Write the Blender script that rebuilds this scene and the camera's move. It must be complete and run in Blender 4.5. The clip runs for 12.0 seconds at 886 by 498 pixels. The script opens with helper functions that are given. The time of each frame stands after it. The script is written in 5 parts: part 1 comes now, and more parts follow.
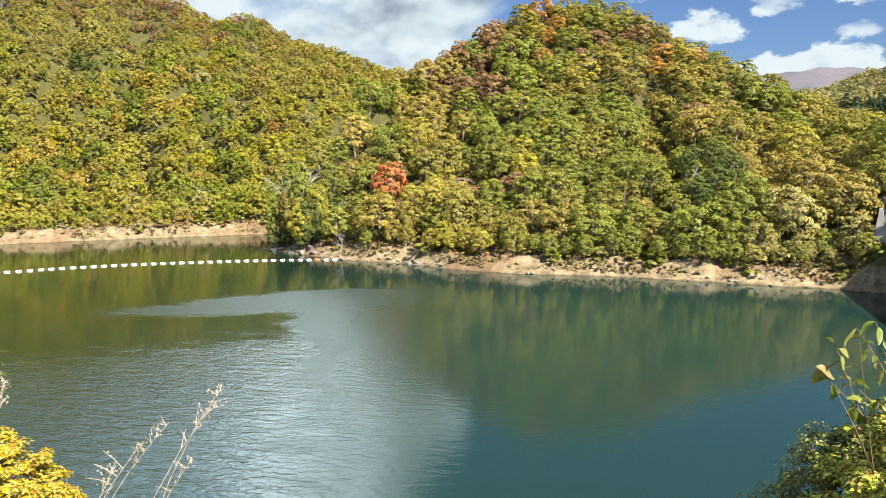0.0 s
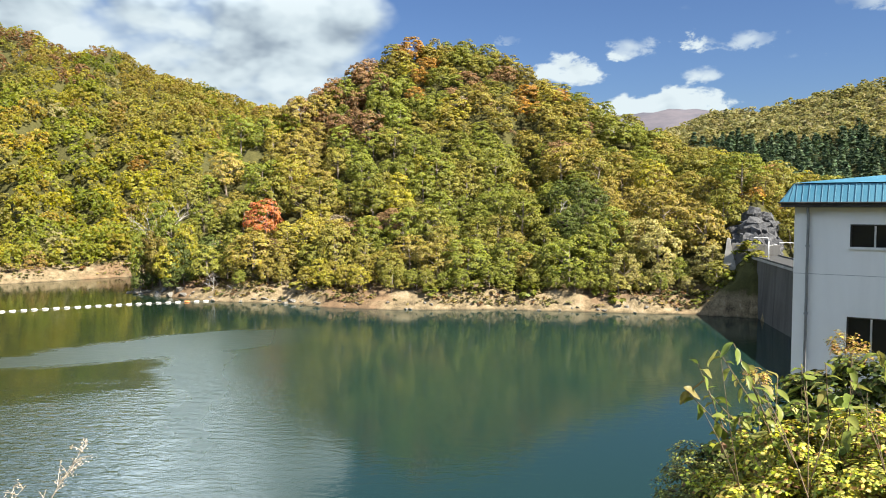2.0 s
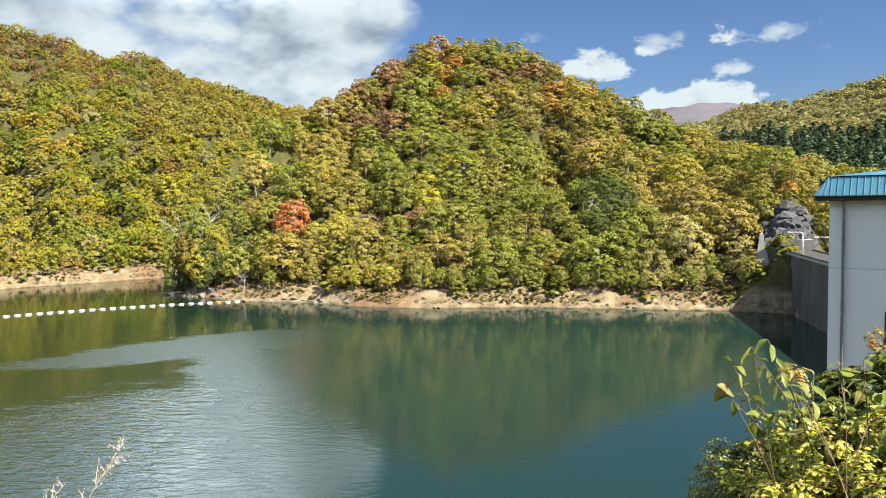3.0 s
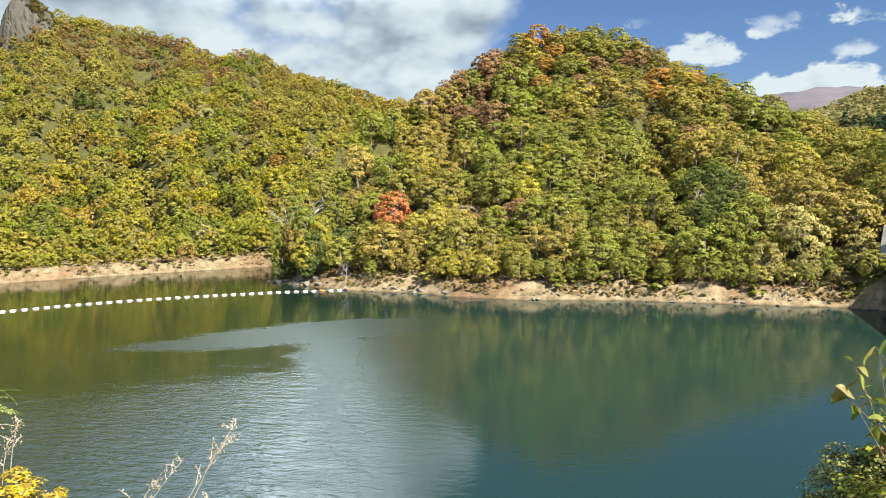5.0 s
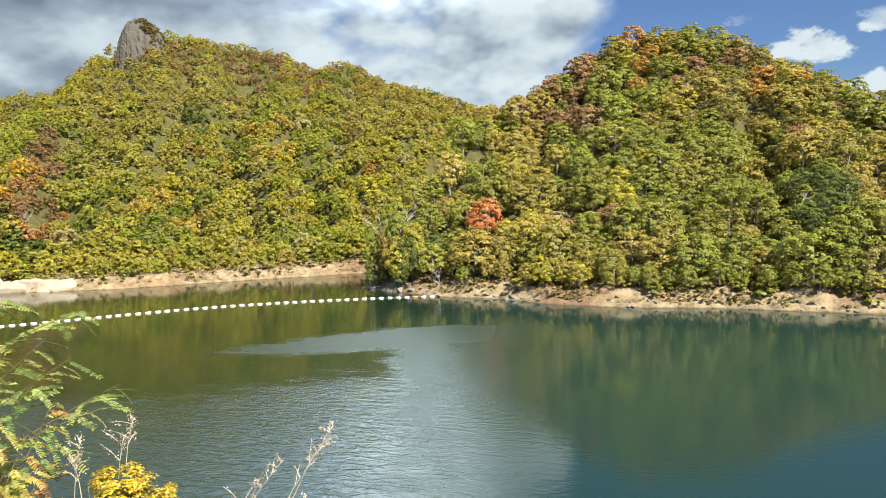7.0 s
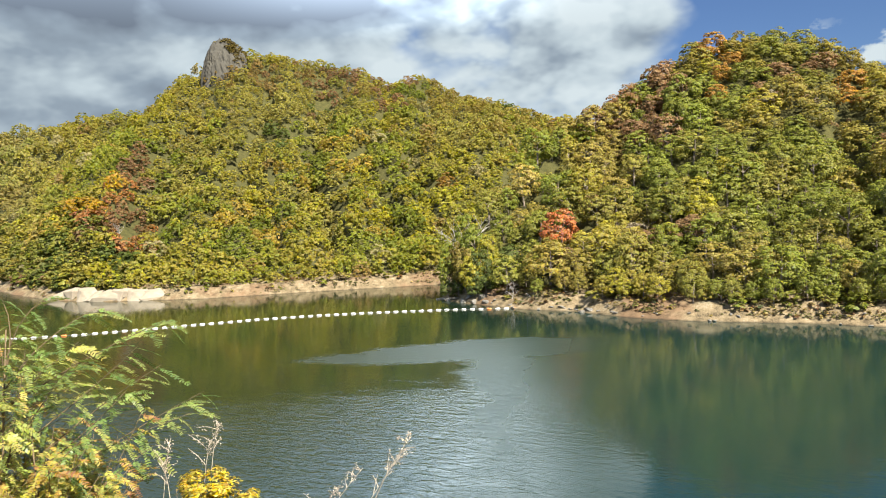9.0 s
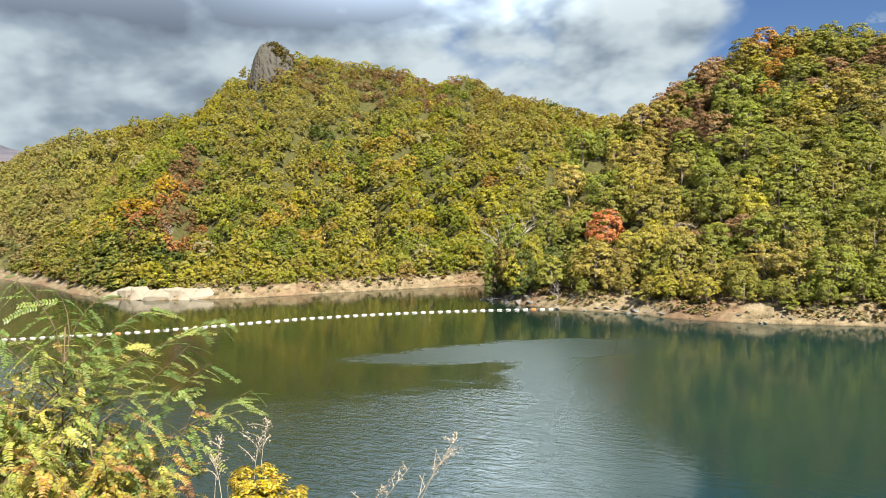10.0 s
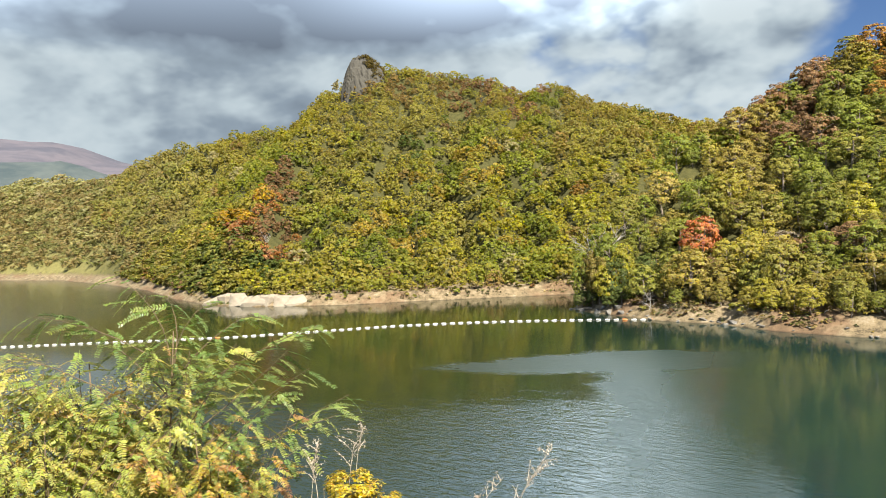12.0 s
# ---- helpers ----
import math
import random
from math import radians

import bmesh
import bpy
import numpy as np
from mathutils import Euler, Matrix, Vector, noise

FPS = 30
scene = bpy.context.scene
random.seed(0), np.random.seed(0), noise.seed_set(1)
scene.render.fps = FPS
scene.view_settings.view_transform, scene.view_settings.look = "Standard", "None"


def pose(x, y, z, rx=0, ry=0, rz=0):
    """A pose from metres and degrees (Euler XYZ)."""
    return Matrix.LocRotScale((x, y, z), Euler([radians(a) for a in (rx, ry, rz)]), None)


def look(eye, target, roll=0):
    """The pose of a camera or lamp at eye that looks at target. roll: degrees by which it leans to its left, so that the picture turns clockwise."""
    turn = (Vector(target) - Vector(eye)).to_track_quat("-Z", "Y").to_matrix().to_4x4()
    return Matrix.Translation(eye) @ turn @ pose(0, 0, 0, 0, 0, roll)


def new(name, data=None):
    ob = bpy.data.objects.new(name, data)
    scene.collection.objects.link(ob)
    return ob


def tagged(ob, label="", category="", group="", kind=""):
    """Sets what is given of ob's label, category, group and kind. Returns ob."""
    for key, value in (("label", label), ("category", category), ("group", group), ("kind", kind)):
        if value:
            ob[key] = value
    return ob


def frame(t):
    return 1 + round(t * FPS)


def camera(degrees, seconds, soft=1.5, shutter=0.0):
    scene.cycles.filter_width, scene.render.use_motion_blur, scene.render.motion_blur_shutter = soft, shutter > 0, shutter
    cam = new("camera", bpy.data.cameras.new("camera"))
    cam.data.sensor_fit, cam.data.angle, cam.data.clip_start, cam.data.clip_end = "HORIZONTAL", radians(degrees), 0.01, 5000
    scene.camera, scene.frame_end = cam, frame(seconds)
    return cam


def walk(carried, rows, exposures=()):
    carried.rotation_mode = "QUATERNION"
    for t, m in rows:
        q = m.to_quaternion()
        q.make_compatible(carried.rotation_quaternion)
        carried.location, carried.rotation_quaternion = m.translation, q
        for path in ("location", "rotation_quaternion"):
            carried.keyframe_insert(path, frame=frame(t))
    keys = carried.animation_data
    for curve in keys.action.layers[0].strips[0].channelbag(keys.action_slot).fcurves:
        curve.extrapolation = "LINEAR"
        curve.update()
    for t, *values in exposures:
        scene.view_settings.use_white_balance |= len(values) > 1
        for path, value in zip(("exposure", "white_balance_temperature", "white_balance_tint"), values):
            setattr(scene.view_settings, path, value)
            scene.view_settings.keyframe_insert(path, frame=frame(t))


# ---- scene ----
# The eye stands 24 m above the lake on a roadside bank; +y looks across the water.
EYE = 24.0
cam = camera(61.6, 12.0, soft=1.0)
# seconds, x, y, z off the first eye (m), yaw, pitch, roll (degrees)
ROWS = [
    (0.0, 0.000, 0.0, 0.0, -0.34, -6.89, 0.03),
    (0.5, -0.015, 0.0, 0.0, -3.56, -5.65, -0.13),
    (1.0, -0.028, 0.0, 0.0, -6.88, -4.81, -0.23),
    (1.5, -0.033, 0.0, 0.0, -9.21, -4.32, 0.05),
    (2.0, -0.030, 0.0, 0.0, -9.87, -4.14, 0.48),
    (2.5, -0.030, 0.0, 0.0, -9.16, -4.14, 0.95),
    (3.0, -0.032, 0.0, 0.0, -7.75, -4.22, 1.27),
    (5.0, -0.045, 0.0, 0.0, -0.17, -4.73, 1.47),
    (5.5, -0.046, 0.0, 0.0, 1.79, -4.70, 1.58),
    (6.0, -0.046, 0.0, 0.0, 3.64, -4.57, 1.78),
    (6.5, -0.046, 0.0, 0.0, 5.32, -4.33, 2.01),
    (7.0, -0.048, 0.0, 0.0, 6.88, -4.00, 2.20),
    (9.0, -0.070, 0.0, 0.0, 12.57, -2.87, 2.47),
    (9.5, -0.080, 0.0, 0.0, 14.23, -2.79, 2.59),
    (10.0, -0.085, 0.0, 0.0, 15.97, -2.70, 2.60),
    (10.5, -0.095, 0.0, 0.0, 17.71, -2.57, 2.57),
    (11.0, -0.105, 0.0, 0.0, 19.42, -2.31, 2.58),
    (11.5, -0.115, 0.0, 0.0, 21.07, -2.00, 2.72),
    (12.0, -0.120, 0.0, 0.0, 22.76, -1.72, 2.77),
]
walk(cam, [(t, pose(x, y, EYE + z, 90 + pitch, roll, yaw)) for t, x, y, z, yaw, pitch, roll in ROWS],
     exposures=[(0.0, 1.62), (2.0, 1.58), (4.0, 1.54), (6.5, 1.5), (9.5, 1.38), (12.0, 1.3)])

# ---------------------------------------------------------------- light
SUN_AZ, SUN_EL = 137.0, 43.0     # compass from +y clockwise: behind the camera, to its right


def direction(az, el):
    a, e = radians(az), radians(el)
    return Vector((math.sin(a) * math.cos(e), math.cos(a) * math.cos(e), math.sin(e)))


sun = new("sun", bpy.data.lights.new("sun", "SUN"))
sun.data.energy, sun.data.angle, sun.data.color = 5.0, radians(0.53), (1.0, 0.93, 0.80)
sun.matrix_world = look(direction(SUN_AZ, SUN_EL) * 300, (0, 0, 0))


class Graph:
    """Short hand for node trees."""

    def __init__(self, tree):
        self.tree, self.nodes, self.links = tree, tree.nodes, tree.links
        self.nodes.clear()

    def add(self, kind, inputs=None, operation="", clamp=False, attribute_name=""):
        n = self.nodes.new(kind)
        if operation:
            n.operation = operation
        if clamp:
            n.use_clamp = True
        if attribute_name:
            n.attribute_name = attribute_name
        for k, v in (inputs or {}).items():
            if isinstance(v, bpy.types.NodeSocket):
                self.links.new(v, n.inputs[k])
            else:
                n.inputs[k].default_value = v
        return n

    def math(self, op, a, b=0.0, clamp=False):
        return self.add("ShaderNodeMath", {0: a, 1: b}, operation=op, clamp=clamp).outputs[0]

    def vmath(self, op, a, b=(0, 0, 0), out=0):
        return self.add("ShaderNodeVectorMath", {0: a, 1: b}, operation=op).outputs[out]

    def ramp(self, fac, stops, mode="LINEAR"):
        n = self.add("ShaderNodeValToRGB", {0: fac})
        n.color_ramp.interpolation = mode
        e = n.color_ramp.elements
        while len(e) < len(stops):
            e.new(0.5)
        for el, (p, c) in zip(e, stops):
            el.position = p
            el.color = c if len(c) == 4 else (*c, 1)
        return n.outputs[0]

    def span(self, v, a, b, c=0.0, d=1.0, smooth=True):
        n = self.add("ShaderNodeMapRange", {0: v, 1: a, 2: b, 3: c, 4: d})
        n.interpolation_type = "SMOOTHSTEP" if smooth else "LINEAR"
        return n.outputs[0]

    def mix(self, fac, a, b, mode="MIX"):
        n = self.add("ShaderNodeMix", {0: fac})
        n.data_type, n.blend_type = "RGBA", mode
        for k, v in ((6, a), (7, b)):
            if isinstance(v, bpy.types.NodeSocket):
                self.links.new(v, n.inputs[k])
            else:
                n.inputs[k].default_value = v if len(v) == 4 else (*v, 1)
        return n.outputs[2]

    def noise(self, vec, scale, detail=3.0, rough=0.55, distortion=0.0):
        return self.add("ShaderNodeTexNoise", {"Vector": vec, "Scale": scale, "Detail": detail, "Roughness": rough,
                                               "Distortion": distortion}).outputs[0]


world = bpy.data.worlds.new("sky")
scene.world = world
world.use_nodes = True
g = Graph(world.node_tree)
sky = g.add("ShaderNodeTexSky")
sky.sky_type, sky.sun_disc, sky.sun_elevation, sky.sun_rotation = "NISHITA", False, radians(SUN_EL), radians(SUN_AZ)
sky.air_density, sky.dust_density, sky.ozone_density = 1.0, 0.6, 2.0
ray = g.add("ShaderNodeTexCoord").outputs["Generated"]
sep = g.add("ShaderNodeSeparateXYZ", {0: ray})
dx, dy, dz = sep.outputs
# the cloud layer: the ray laid on a flat ceiling, so that clouds shrink towards the horizon
flat = g.add("ShaderNodeCombineXYZ", {0: dx, 1: dy, 2: g.math("MULTIPLY", dz, 1.7)}).outputs[0]
big = g.noise(flat, 3.4, 5.0, 0.5, 0.0)


def billow(vec, scale, detail=3.0, rough=0.55):
    """Heaped rounded heads, about 0.5."""
    bent = g.vmath("ADD", vec, g.vmath("MULTIPLY", g.vmath("SUBTRACT", g.add("ShaderNodeTexNoise", {"Vector": vec, "Scale": scale * 0.8, "Detail": 3.0}).outputs[1], (0.5, 0.5, 0.5)), (0.5 / scale, 0.5 / scale, 0.5 / scale)))
    v = g.add("ShaderNodeTexVoronoi", {"Vector": bent, "Scale": scale, "Detail": detail, "Roughness": rough})
    v.feature, v.normalize = "SMOOTH_F1", True
    v.inputs["Smoothness"].default_value = 0.35
    return g.span(v.outputs[0], 0.0, 0.62, 1.0, 0.0, False)


fine = billow(flat, 9.0)
body = g.math("ADD", g.math("MULTIPLY", big, 0.8), g.math("MULTIPLY", fine, 0.3))
# cover: closed towards the west (left), broken and open blue towards the east
az = g.math("ARCTAN2", dx, dy)
edge = g.math("ADD", az, g.math("MULTIPLY", g.math("MAXIMUM", g.math("SUBTRACT", g.math("ARCSINE", dz), radians(13)), 0.0), 0.5))
cover = g.math("ADD", g.span(edge, radians(0), radians(11), 0.25, -0.16), g.span(az, radians(-26), radians(-14), 0.12, 0.0))
# unseen cloud behind the eye, left in part as fill for shaded walls
back = g.span(dy, -0.35, 0.2, 0.35, 1.0)
cover = g.math("MULTIPLY", cover, back)


fluff = g.noise(flat, 24.0, 6.0, 0.6, 0.2)


def puff(a, e, ra, re, amount):
    """One cumulus at azimuth a and elevation e, with its half sizes in degrees."""
    u = g.math("DIVIDE", g.math("SUBTRACT", az, radians(a)), radians(ra))
    v = g.math("DIVIDE", g.math("SUBTRACT", g.math("ARCSINE", dz), radians(e)), radians(re))
    v = g.math("MAXIMUM", v, g.math("MULTIPLY", v, -1.7))
    r2 = g.math("ADD", g.math("MULTIPLY", u, u), g.math("MULTIPLY", v, v))
    ragged = g.math("MULTIPLY", g.math("SUBTRACT", fluff, 0.5), 3.4)
    return g.span(g.math("ADD", g.math("MULTIPLY", r2, 0.8), ragged), -0.2, 1.7, amount, 0.0)


puffs = [(24.6, 10.4, 3.1, 1.3, 0.32), (31.6, 10.6, 3.7, 1.3, 0.32), (39.2, 12.4, 3.6, 1.4, 0.31), (15.0, 11.4, 1.9, 1.1, 0.34), (19.4, 9.0, 2.7, 1.5, 0.39), (26.6, 6.2, 4.7, 1.2, 0.41),
         (29.0, 8.4, 1.7, 0.8, 0.24), (35.5, 9.3, 1.6, 0.7, 0.20), (28.0, 13.0, 1.6, 0.7, 0.18), (22.0, 12.6, 1.5, 0.5, 0.14)]
for p in puffs:
    cover = g.math("ADD", cover, puff(*p))
dens = g.math("ADD", body, cover)
mask = g.span(dens, 0.60, 0.76)
# sunlit heads against grey, shaded bodies; a heavy grey deck over the west
sidelit = g.vmath("ADD", flat, (0.02, 0.0, 0.035))
bump_a = g.math("ADD", g.math("MULTIPLY", big, 0.8), g.math("MULTIPLY", fine, 0.3))
bump_b = g.math("ADD", g.math("MULTIPLY", g.noise(sidelit, 3.4, 5.0, 0.5, 0.0), 0.8), g.math("MULTIPLY", billow(sidelit, 9.0), 0.3))
head = g.math("MULTIPLY", g.math("SUBTRACT", bump_a, bump_b), g.span(az, radians(-24), radians(-8), 1.5, 2.2))
puffy = g.math("MULTIPLY", g.math("SUBTRACT", g.noise(flat, 5.0, 5.0, 0.5, 0.4), 0.5), 0.7)
west = g.span(az, radians(-28), radians(-8), 1.0, 0.0)
deck = g.math("MULTIPLY", g.math("MULTIPLY", g.span(dz, 0.21, 0.27, 0.0, 0.40), g.math("MAXIMUM", g.span(dz, 0.30, 0.35, 1.0, 0.0), g.span(az, radians(-20), radians(-14), 1.0, 0.0))), g.span(az, radians(-14), radians(-4), 1.0, 0.0))
low = g.math("MULTIPLY", g.span(dz, 0.02, 0.14, -0.06, 0.0), west)
shade = g.math("SUBTRACT", g.math("ADD", g.math("ADD", g.math("ADD", deck, low), puffy), g.span(az, radians(-12), radians(2), 0.13, 0.06)), head)
shade = g.math("ADD", shade, g.math("MULTIPLY", west, g.span(az, radians(-50), radians(-36), 0.0, 0.20)))
cloud = g.ramp(shade, [(0.0, (0.37, 0.37, 0.37)), (0.16, (0.30, 0.31, 0.32)), (0.36, (0.165, 0.18, 0.205)), (0.66, (0.085, 0.093, 0.113))])
# brightening added to cloud mostly above the view, to light the lake's reflection
cloud_boost = g.math("ADD", 1.0, g.math("MULTIPLY", g.span(dz, 0.215, 0.36, 0.0, 7.6), g.span(dz, 0.55, 0.72, 1.0, 0.15)))
cloud_boost = g.math("ADD", 1.0, g.math("MULTIPLY", g.math("SUBTRACT", cloud_boost, 1.0), g.math('MULTIPLY', g.span(az, radians(-11), radians(-2), 1.0, 0.08), g.math('MAXIMUM', g.span(az, radians(-36), radians(-19), 0.30, 1.0), g.span(az, radians(-54), radians(-43), 0.6, 0.0)))))
cloud = g.mix(1.0, cloud, g.add("ShaderNodeCombineColor", {0: g.math("MULTIPLY", cloud_boost, 0.88), 1: cloud_boost, 2: g.math("MULTIPLY", cloud_boost, 1.05)}).outputs[0], "MULTIPLY")
blue = g.mix(1.0, sky.outputs[0], (0.0285, 0.035, 0.0475), "MULTIPLY")
col = g.mix(mask, blue, cloud)
g.add("ShaderNodeOutputWorld", {0: g.add("ShaderNodeBackground", {0: col, 1: 0.81}).outputs[0]})

# ---------------------------------------------------------------- materials


def material(name, build):
    m = bpy.data.materials.new(name)
    m.use_nodes = True
    gg = Graph(m.node_tree)
    gg.add("ShaderNodeOutputMaterial", {0: build(gg)})
    return m


def solid(name, a, b, scale=3.0, rough=0.7, metal=0.0, bump=0.2, fine=40.0, dist=0.01, streak=0.0, spec=0.4):
    """A weathered surface: two tones in large stains and fine grain, with relief."""
    def build(q):
        p = q.add("ShaderNodeTexCoord").outputs["Object"]
        pw = q.vmath("MULTIPLY", p, (1, 1, 0.15)) if streak else p
        n1 = q.noise(pw, scale, 5.0, 0.6, 0.5)
        n2 = q.noise(p, fine, 3.0, 0.6)
        f = q.math("ADD", q.math("MULTIPLY", n1, 0.75), q.math("MULTIPLY", n2, 0.3))
        c = q.mix(q.span(f, 0.36, 0.68), a, b)
        bm = q.add("ShaderNodeBump", {"Strength": bump, "Distance": dist, "Height": n2})
        return q.add("ShaderNodeBsdfPrincipled", {"Base Color": c, "Roughness": q.span(n1, 0.3, 0.7, rough - 0.1, min(1, rough + 0.1)),
                                                  "Metallic": metal, "Specular IOR Level": spec, "Normal": bm.outputs[0]}).outputs[0]
    return material(name, build)


def leafy(name, source, thin=0.42, gloss=0.008, vary=0.45):
    """Foliage: each leaf its own tone about the tree's colour; light shines through."""
    def build(q):
        if source == "object":
            base = q.add("ShaderNodeObjectInfo").outputs["Color"]
        elif source == "tint":
            base = q.add("ShaderNodeAttribute", attribute_name="tint").outputs["Color"]
        else:
            base = q.ramp(q.add("ShaderNodeObjectInfo").outputs["Random"], source)
        r = q.add("ShaderNodeNewGeometry").outputs["Random Per Island"]
        hsv = q.add("ShaderNodeHueSaturation", {"Hue": q.span(r, 0, 1, 0.5 - 0.022, 0.5 + 0.022, False), "Saturation": q.span(q.math("FRACT", q.math("MULTIPLY", r, 7.31)), 0, 1, 0.85, 1.1, False),
                                                "Value": q.span(q.math("FRACT", q.math("MULTIPLY", r, 13.7)), 0, 1, 1 - vary, 1 + vary, False), "Color": base}).outputs[0]
        d = q.add("ShaderNodeBsdfDiffuse", {0: hsv}).outputs[0]
        t = q.add("ShaderNodeBsdfTranslucent", {0: q.mix(1.0, hsv, (1.0, 1.0, 0.72), "MULTIPLY")}).outputs[0]
        s = q.add("ShaderNodeMixShader", {0: thin, 1: d, 2: t}).outputs[0]
        gl = q.add("ShaderNodeBsdfGlossy", {0: (0.9, 0.95, 1.0, 1), 1: 0.42}).outputs[0]
        return q.add("ShaderNodeMixShader", {0: gloss, 1: s, 2: gl}).outputs[0]
    return material(name, build)


M_TREE = leafy("tree_leaves", "object", 0.18, vary=0.24)
M_HILL = leafy("hill_leaves", "tint", 0.18, vary=0.24)
M_FOREST = leafy("forest_leaves", "tint", 0.30, vary=0.55)
M_SOFT = leafy("distant_leaves", "tint", 0.48, 0.004, 0.10)
M_BARK = solid("bark", (0.16, 0.12, 0.09), (0.34, 0.29, 0.24), 2.5, 0.9, bump=0.5, streak=1)
M_DEADWOOD = solid("bare_grey_wood", (0.255, 0.23, 0.212), (0.442, 0.416, 0.391), 2.5, 0.9, bump=0.4)
M_ROCK = solid("grey_rock", (0.111, 0.102, 0.0892), (0.289, 0.272, 0.238), 0.5, 0.9, bump=0.7, fine=4.0, dist=0.2)
# stained, and darkened further for the shade on the dam's face
M_CONCRETE = solid("weathered_shade_dark_concrete", (0.022, 0.021, 0.02), (0.10, 0.096, 0.092), 0.35, 0.85, bump=0.3, fine=6.0, streak=1)
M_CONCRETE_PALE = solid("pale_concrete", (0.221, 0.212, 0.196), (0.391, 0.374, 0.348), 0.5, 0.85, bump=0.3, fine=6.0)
M_CONCRETE_MID = solid("grey_concrete", (0.128, 0.123, 0.115), (0.255, 0.246, 0.23), 0.5, 0.85, bump=0.3, fine=6.0, streak=1)
M_WALL = solid("painted_wall", (0.78, 0.78, 0.76), (0.86, 0.86, 0.84), 0.8, 0.75, bump=0.12, fine=60.0, streak=1)
M_ROOF = solid("blue_sheet_metal", (0.034, 0.145, 0.23), (0.0638, 0.2, 0.289), 0.9, 0.6, bump=0.1, fine=25.0, spec=0.35)
M_DARK = solid("dark_trim", (0.03, 0.03, 0.03), (0.07, 0.065, 0.06), 3.0, 0.6)
M_PIPE = solid("grey_pipe", (0.20, 0.21, 0.23), (0.32, 0.33, 0.35), 3.0, 0.5)
M_STEEL = solid("white_painted_steel", (0.70, 0.70, 0.70), (0.82, 0.82, 0.82), 2.0, 0.45, bump=0.05)
M_ALU = solid("aluminium_frame", (0.55, 0.56, 0.57), (0.7, 0.7, 0.7), 4.0, 0.4, 0.6, bump=0.05)
M_FLOAT = solid("white_float", (0.62, 0.61, 0.57), (0.82, 0.81, 0.77), 2.0, 0.55, bump=0.1)
M_FLOAT_O = solid("orange_float", (0.60, 0.20, 0.05), (0.75, 0.32, 0.10), 2.0, 0.55, bump=0.1)
M_ROPE = solid("boom_rope", (0.10, 0.10, 0.10), (0.2, 0.2, 0.18), 6.0, 0.9)
M_ASPHALT = solid("asphalt", (0.04, 0.04, 0.04), (0.07, 0.07, 0.068), 1.0, 0.9, fine=80.0)


def glass(q):
    return q.add("ShaderNodeBsdfPrincipled", {"Base Color": (0.012, 0.014, 0.016, 1), "Roughness": 0.04, "Specular IOR Level": 0.5}).outputs[0]


M_CRAG = solid("fissured_crag", (0.0306, 0.0286, 0.0238), (0.102, 0.0952, 0.0782), 0.22, 0.95, bump=1.0, fine=1.2, dist=0.8, streak=1)
# mauve tone stands in for the haze over the far ridges
M_FAR = solid("haze_tinted_mountain", (0.0723, 0.0723, 0.0935), (0.128, 0.115, 0.132), 0.006, 1.0, bump=0.0, fine=0.03)
M_FARGREEN = solid("distant_conifer_hill", (0.0382, 0.0578, 0.0638), (0.085, 0.102, 0.0978), 0.008, 1.0, bump=0.0, fine=0.05)
M_SLAB = solid("pale_rock_slab", (0.255, 0.212, 0.153), (0.391, 0.34, 0.264), 0.3, 0.9, bump=0.6, fine=3.0, dist=0.2)
M_BLAST = solid("blasted_blue_grey_rock", (0.036, 0.038, 0.043), (0.125, 0.126, 0.132), 0.5, 0.95, bump=1.0, fine=2.5, dist=0.4)
M_GLASS = material("dark_window_glass", glass)


def ground_look(q):
    p = q.add("ShaderNodeNewGeometry").outputs["Position"]
    z = q.add("ShaderNodeSeparateXYZ", {0: p}).outputs[2]
    n1 = q.noise(p, 0.05, 5.0, 0.6, 0.6)
    n2 = q.noise(p, 0.45, 5.0, 0.65)
    n3 = q.noise(p, 3.0, 3.0, 0.6)
    f = q.math("ADD", q.math("MULTIPLY", n2, 0.7), q.math("MULTIPLY", n3, 0.3))
    earth = q.ramp(f, [(0.36, (0.0765, 0.0595, 0.0382)), (0.45, (0.17, 0.132, 0.0765)), (0.54, (0.255, 0.196, 0.115)), (0.64, (0.323, 0.268, 0.183))])
    rusty = q.ramp(f, [(0.30, (0.0935, 0.0638, 0.0382)), (0.6, (0.23, 0.149, 0.085))])
    earth = q.mix(q.span(n1, 0.50, 0.62), earth, rusty)
    litter = q.ramp(f, [(0.3, (0.032, 0.034, 0.012)), (0.6, (0.085, 0.08, 0.026))])
    far_green = q.ramp(f, [(0.3, (0.119, 0.119, 0.0382)), (0.6, (0.23, 0.204, 0.0723))])
    edge = q.math("ADD", z, q.math("MULTIPLY", q.math("SUBTRACT", n2, 0.5), 7.0))
    c = q.mix(q.span(edge, 3.6, 5.4), earth, litter)
    x = q.add("ShaderNodeSeparateXYZ", {0: p}).outputs[0]
    c = q.mix(q.math("MULTIPLY", q.span(x, -330.0, -420.0), q.span(edge, 3.6, 5.4)), c, far_green)
    wet = q.span(z, 0.0, 0.35, 0.55, 1.0)
    c = q.mix(1.0, c, q.add("ShaderNodeCombineColor", {0: wet, 1: wet, 2: wet}).outputs[0], "MULTIPLY")
    b = q.add("ShaderNodeBump", {"Strength": 1.0, "Distance": 0.5, "Height": f})
    return q.add("ShaderNodeBsdfPrincipled", {"Base Color": c, "Roughness": 0.95, "Specular IOR Level": 0.2, "Normal": b.outputs[0]}).outputs[0]


M_GROUND = material("lake_bank_ground", ground_look)


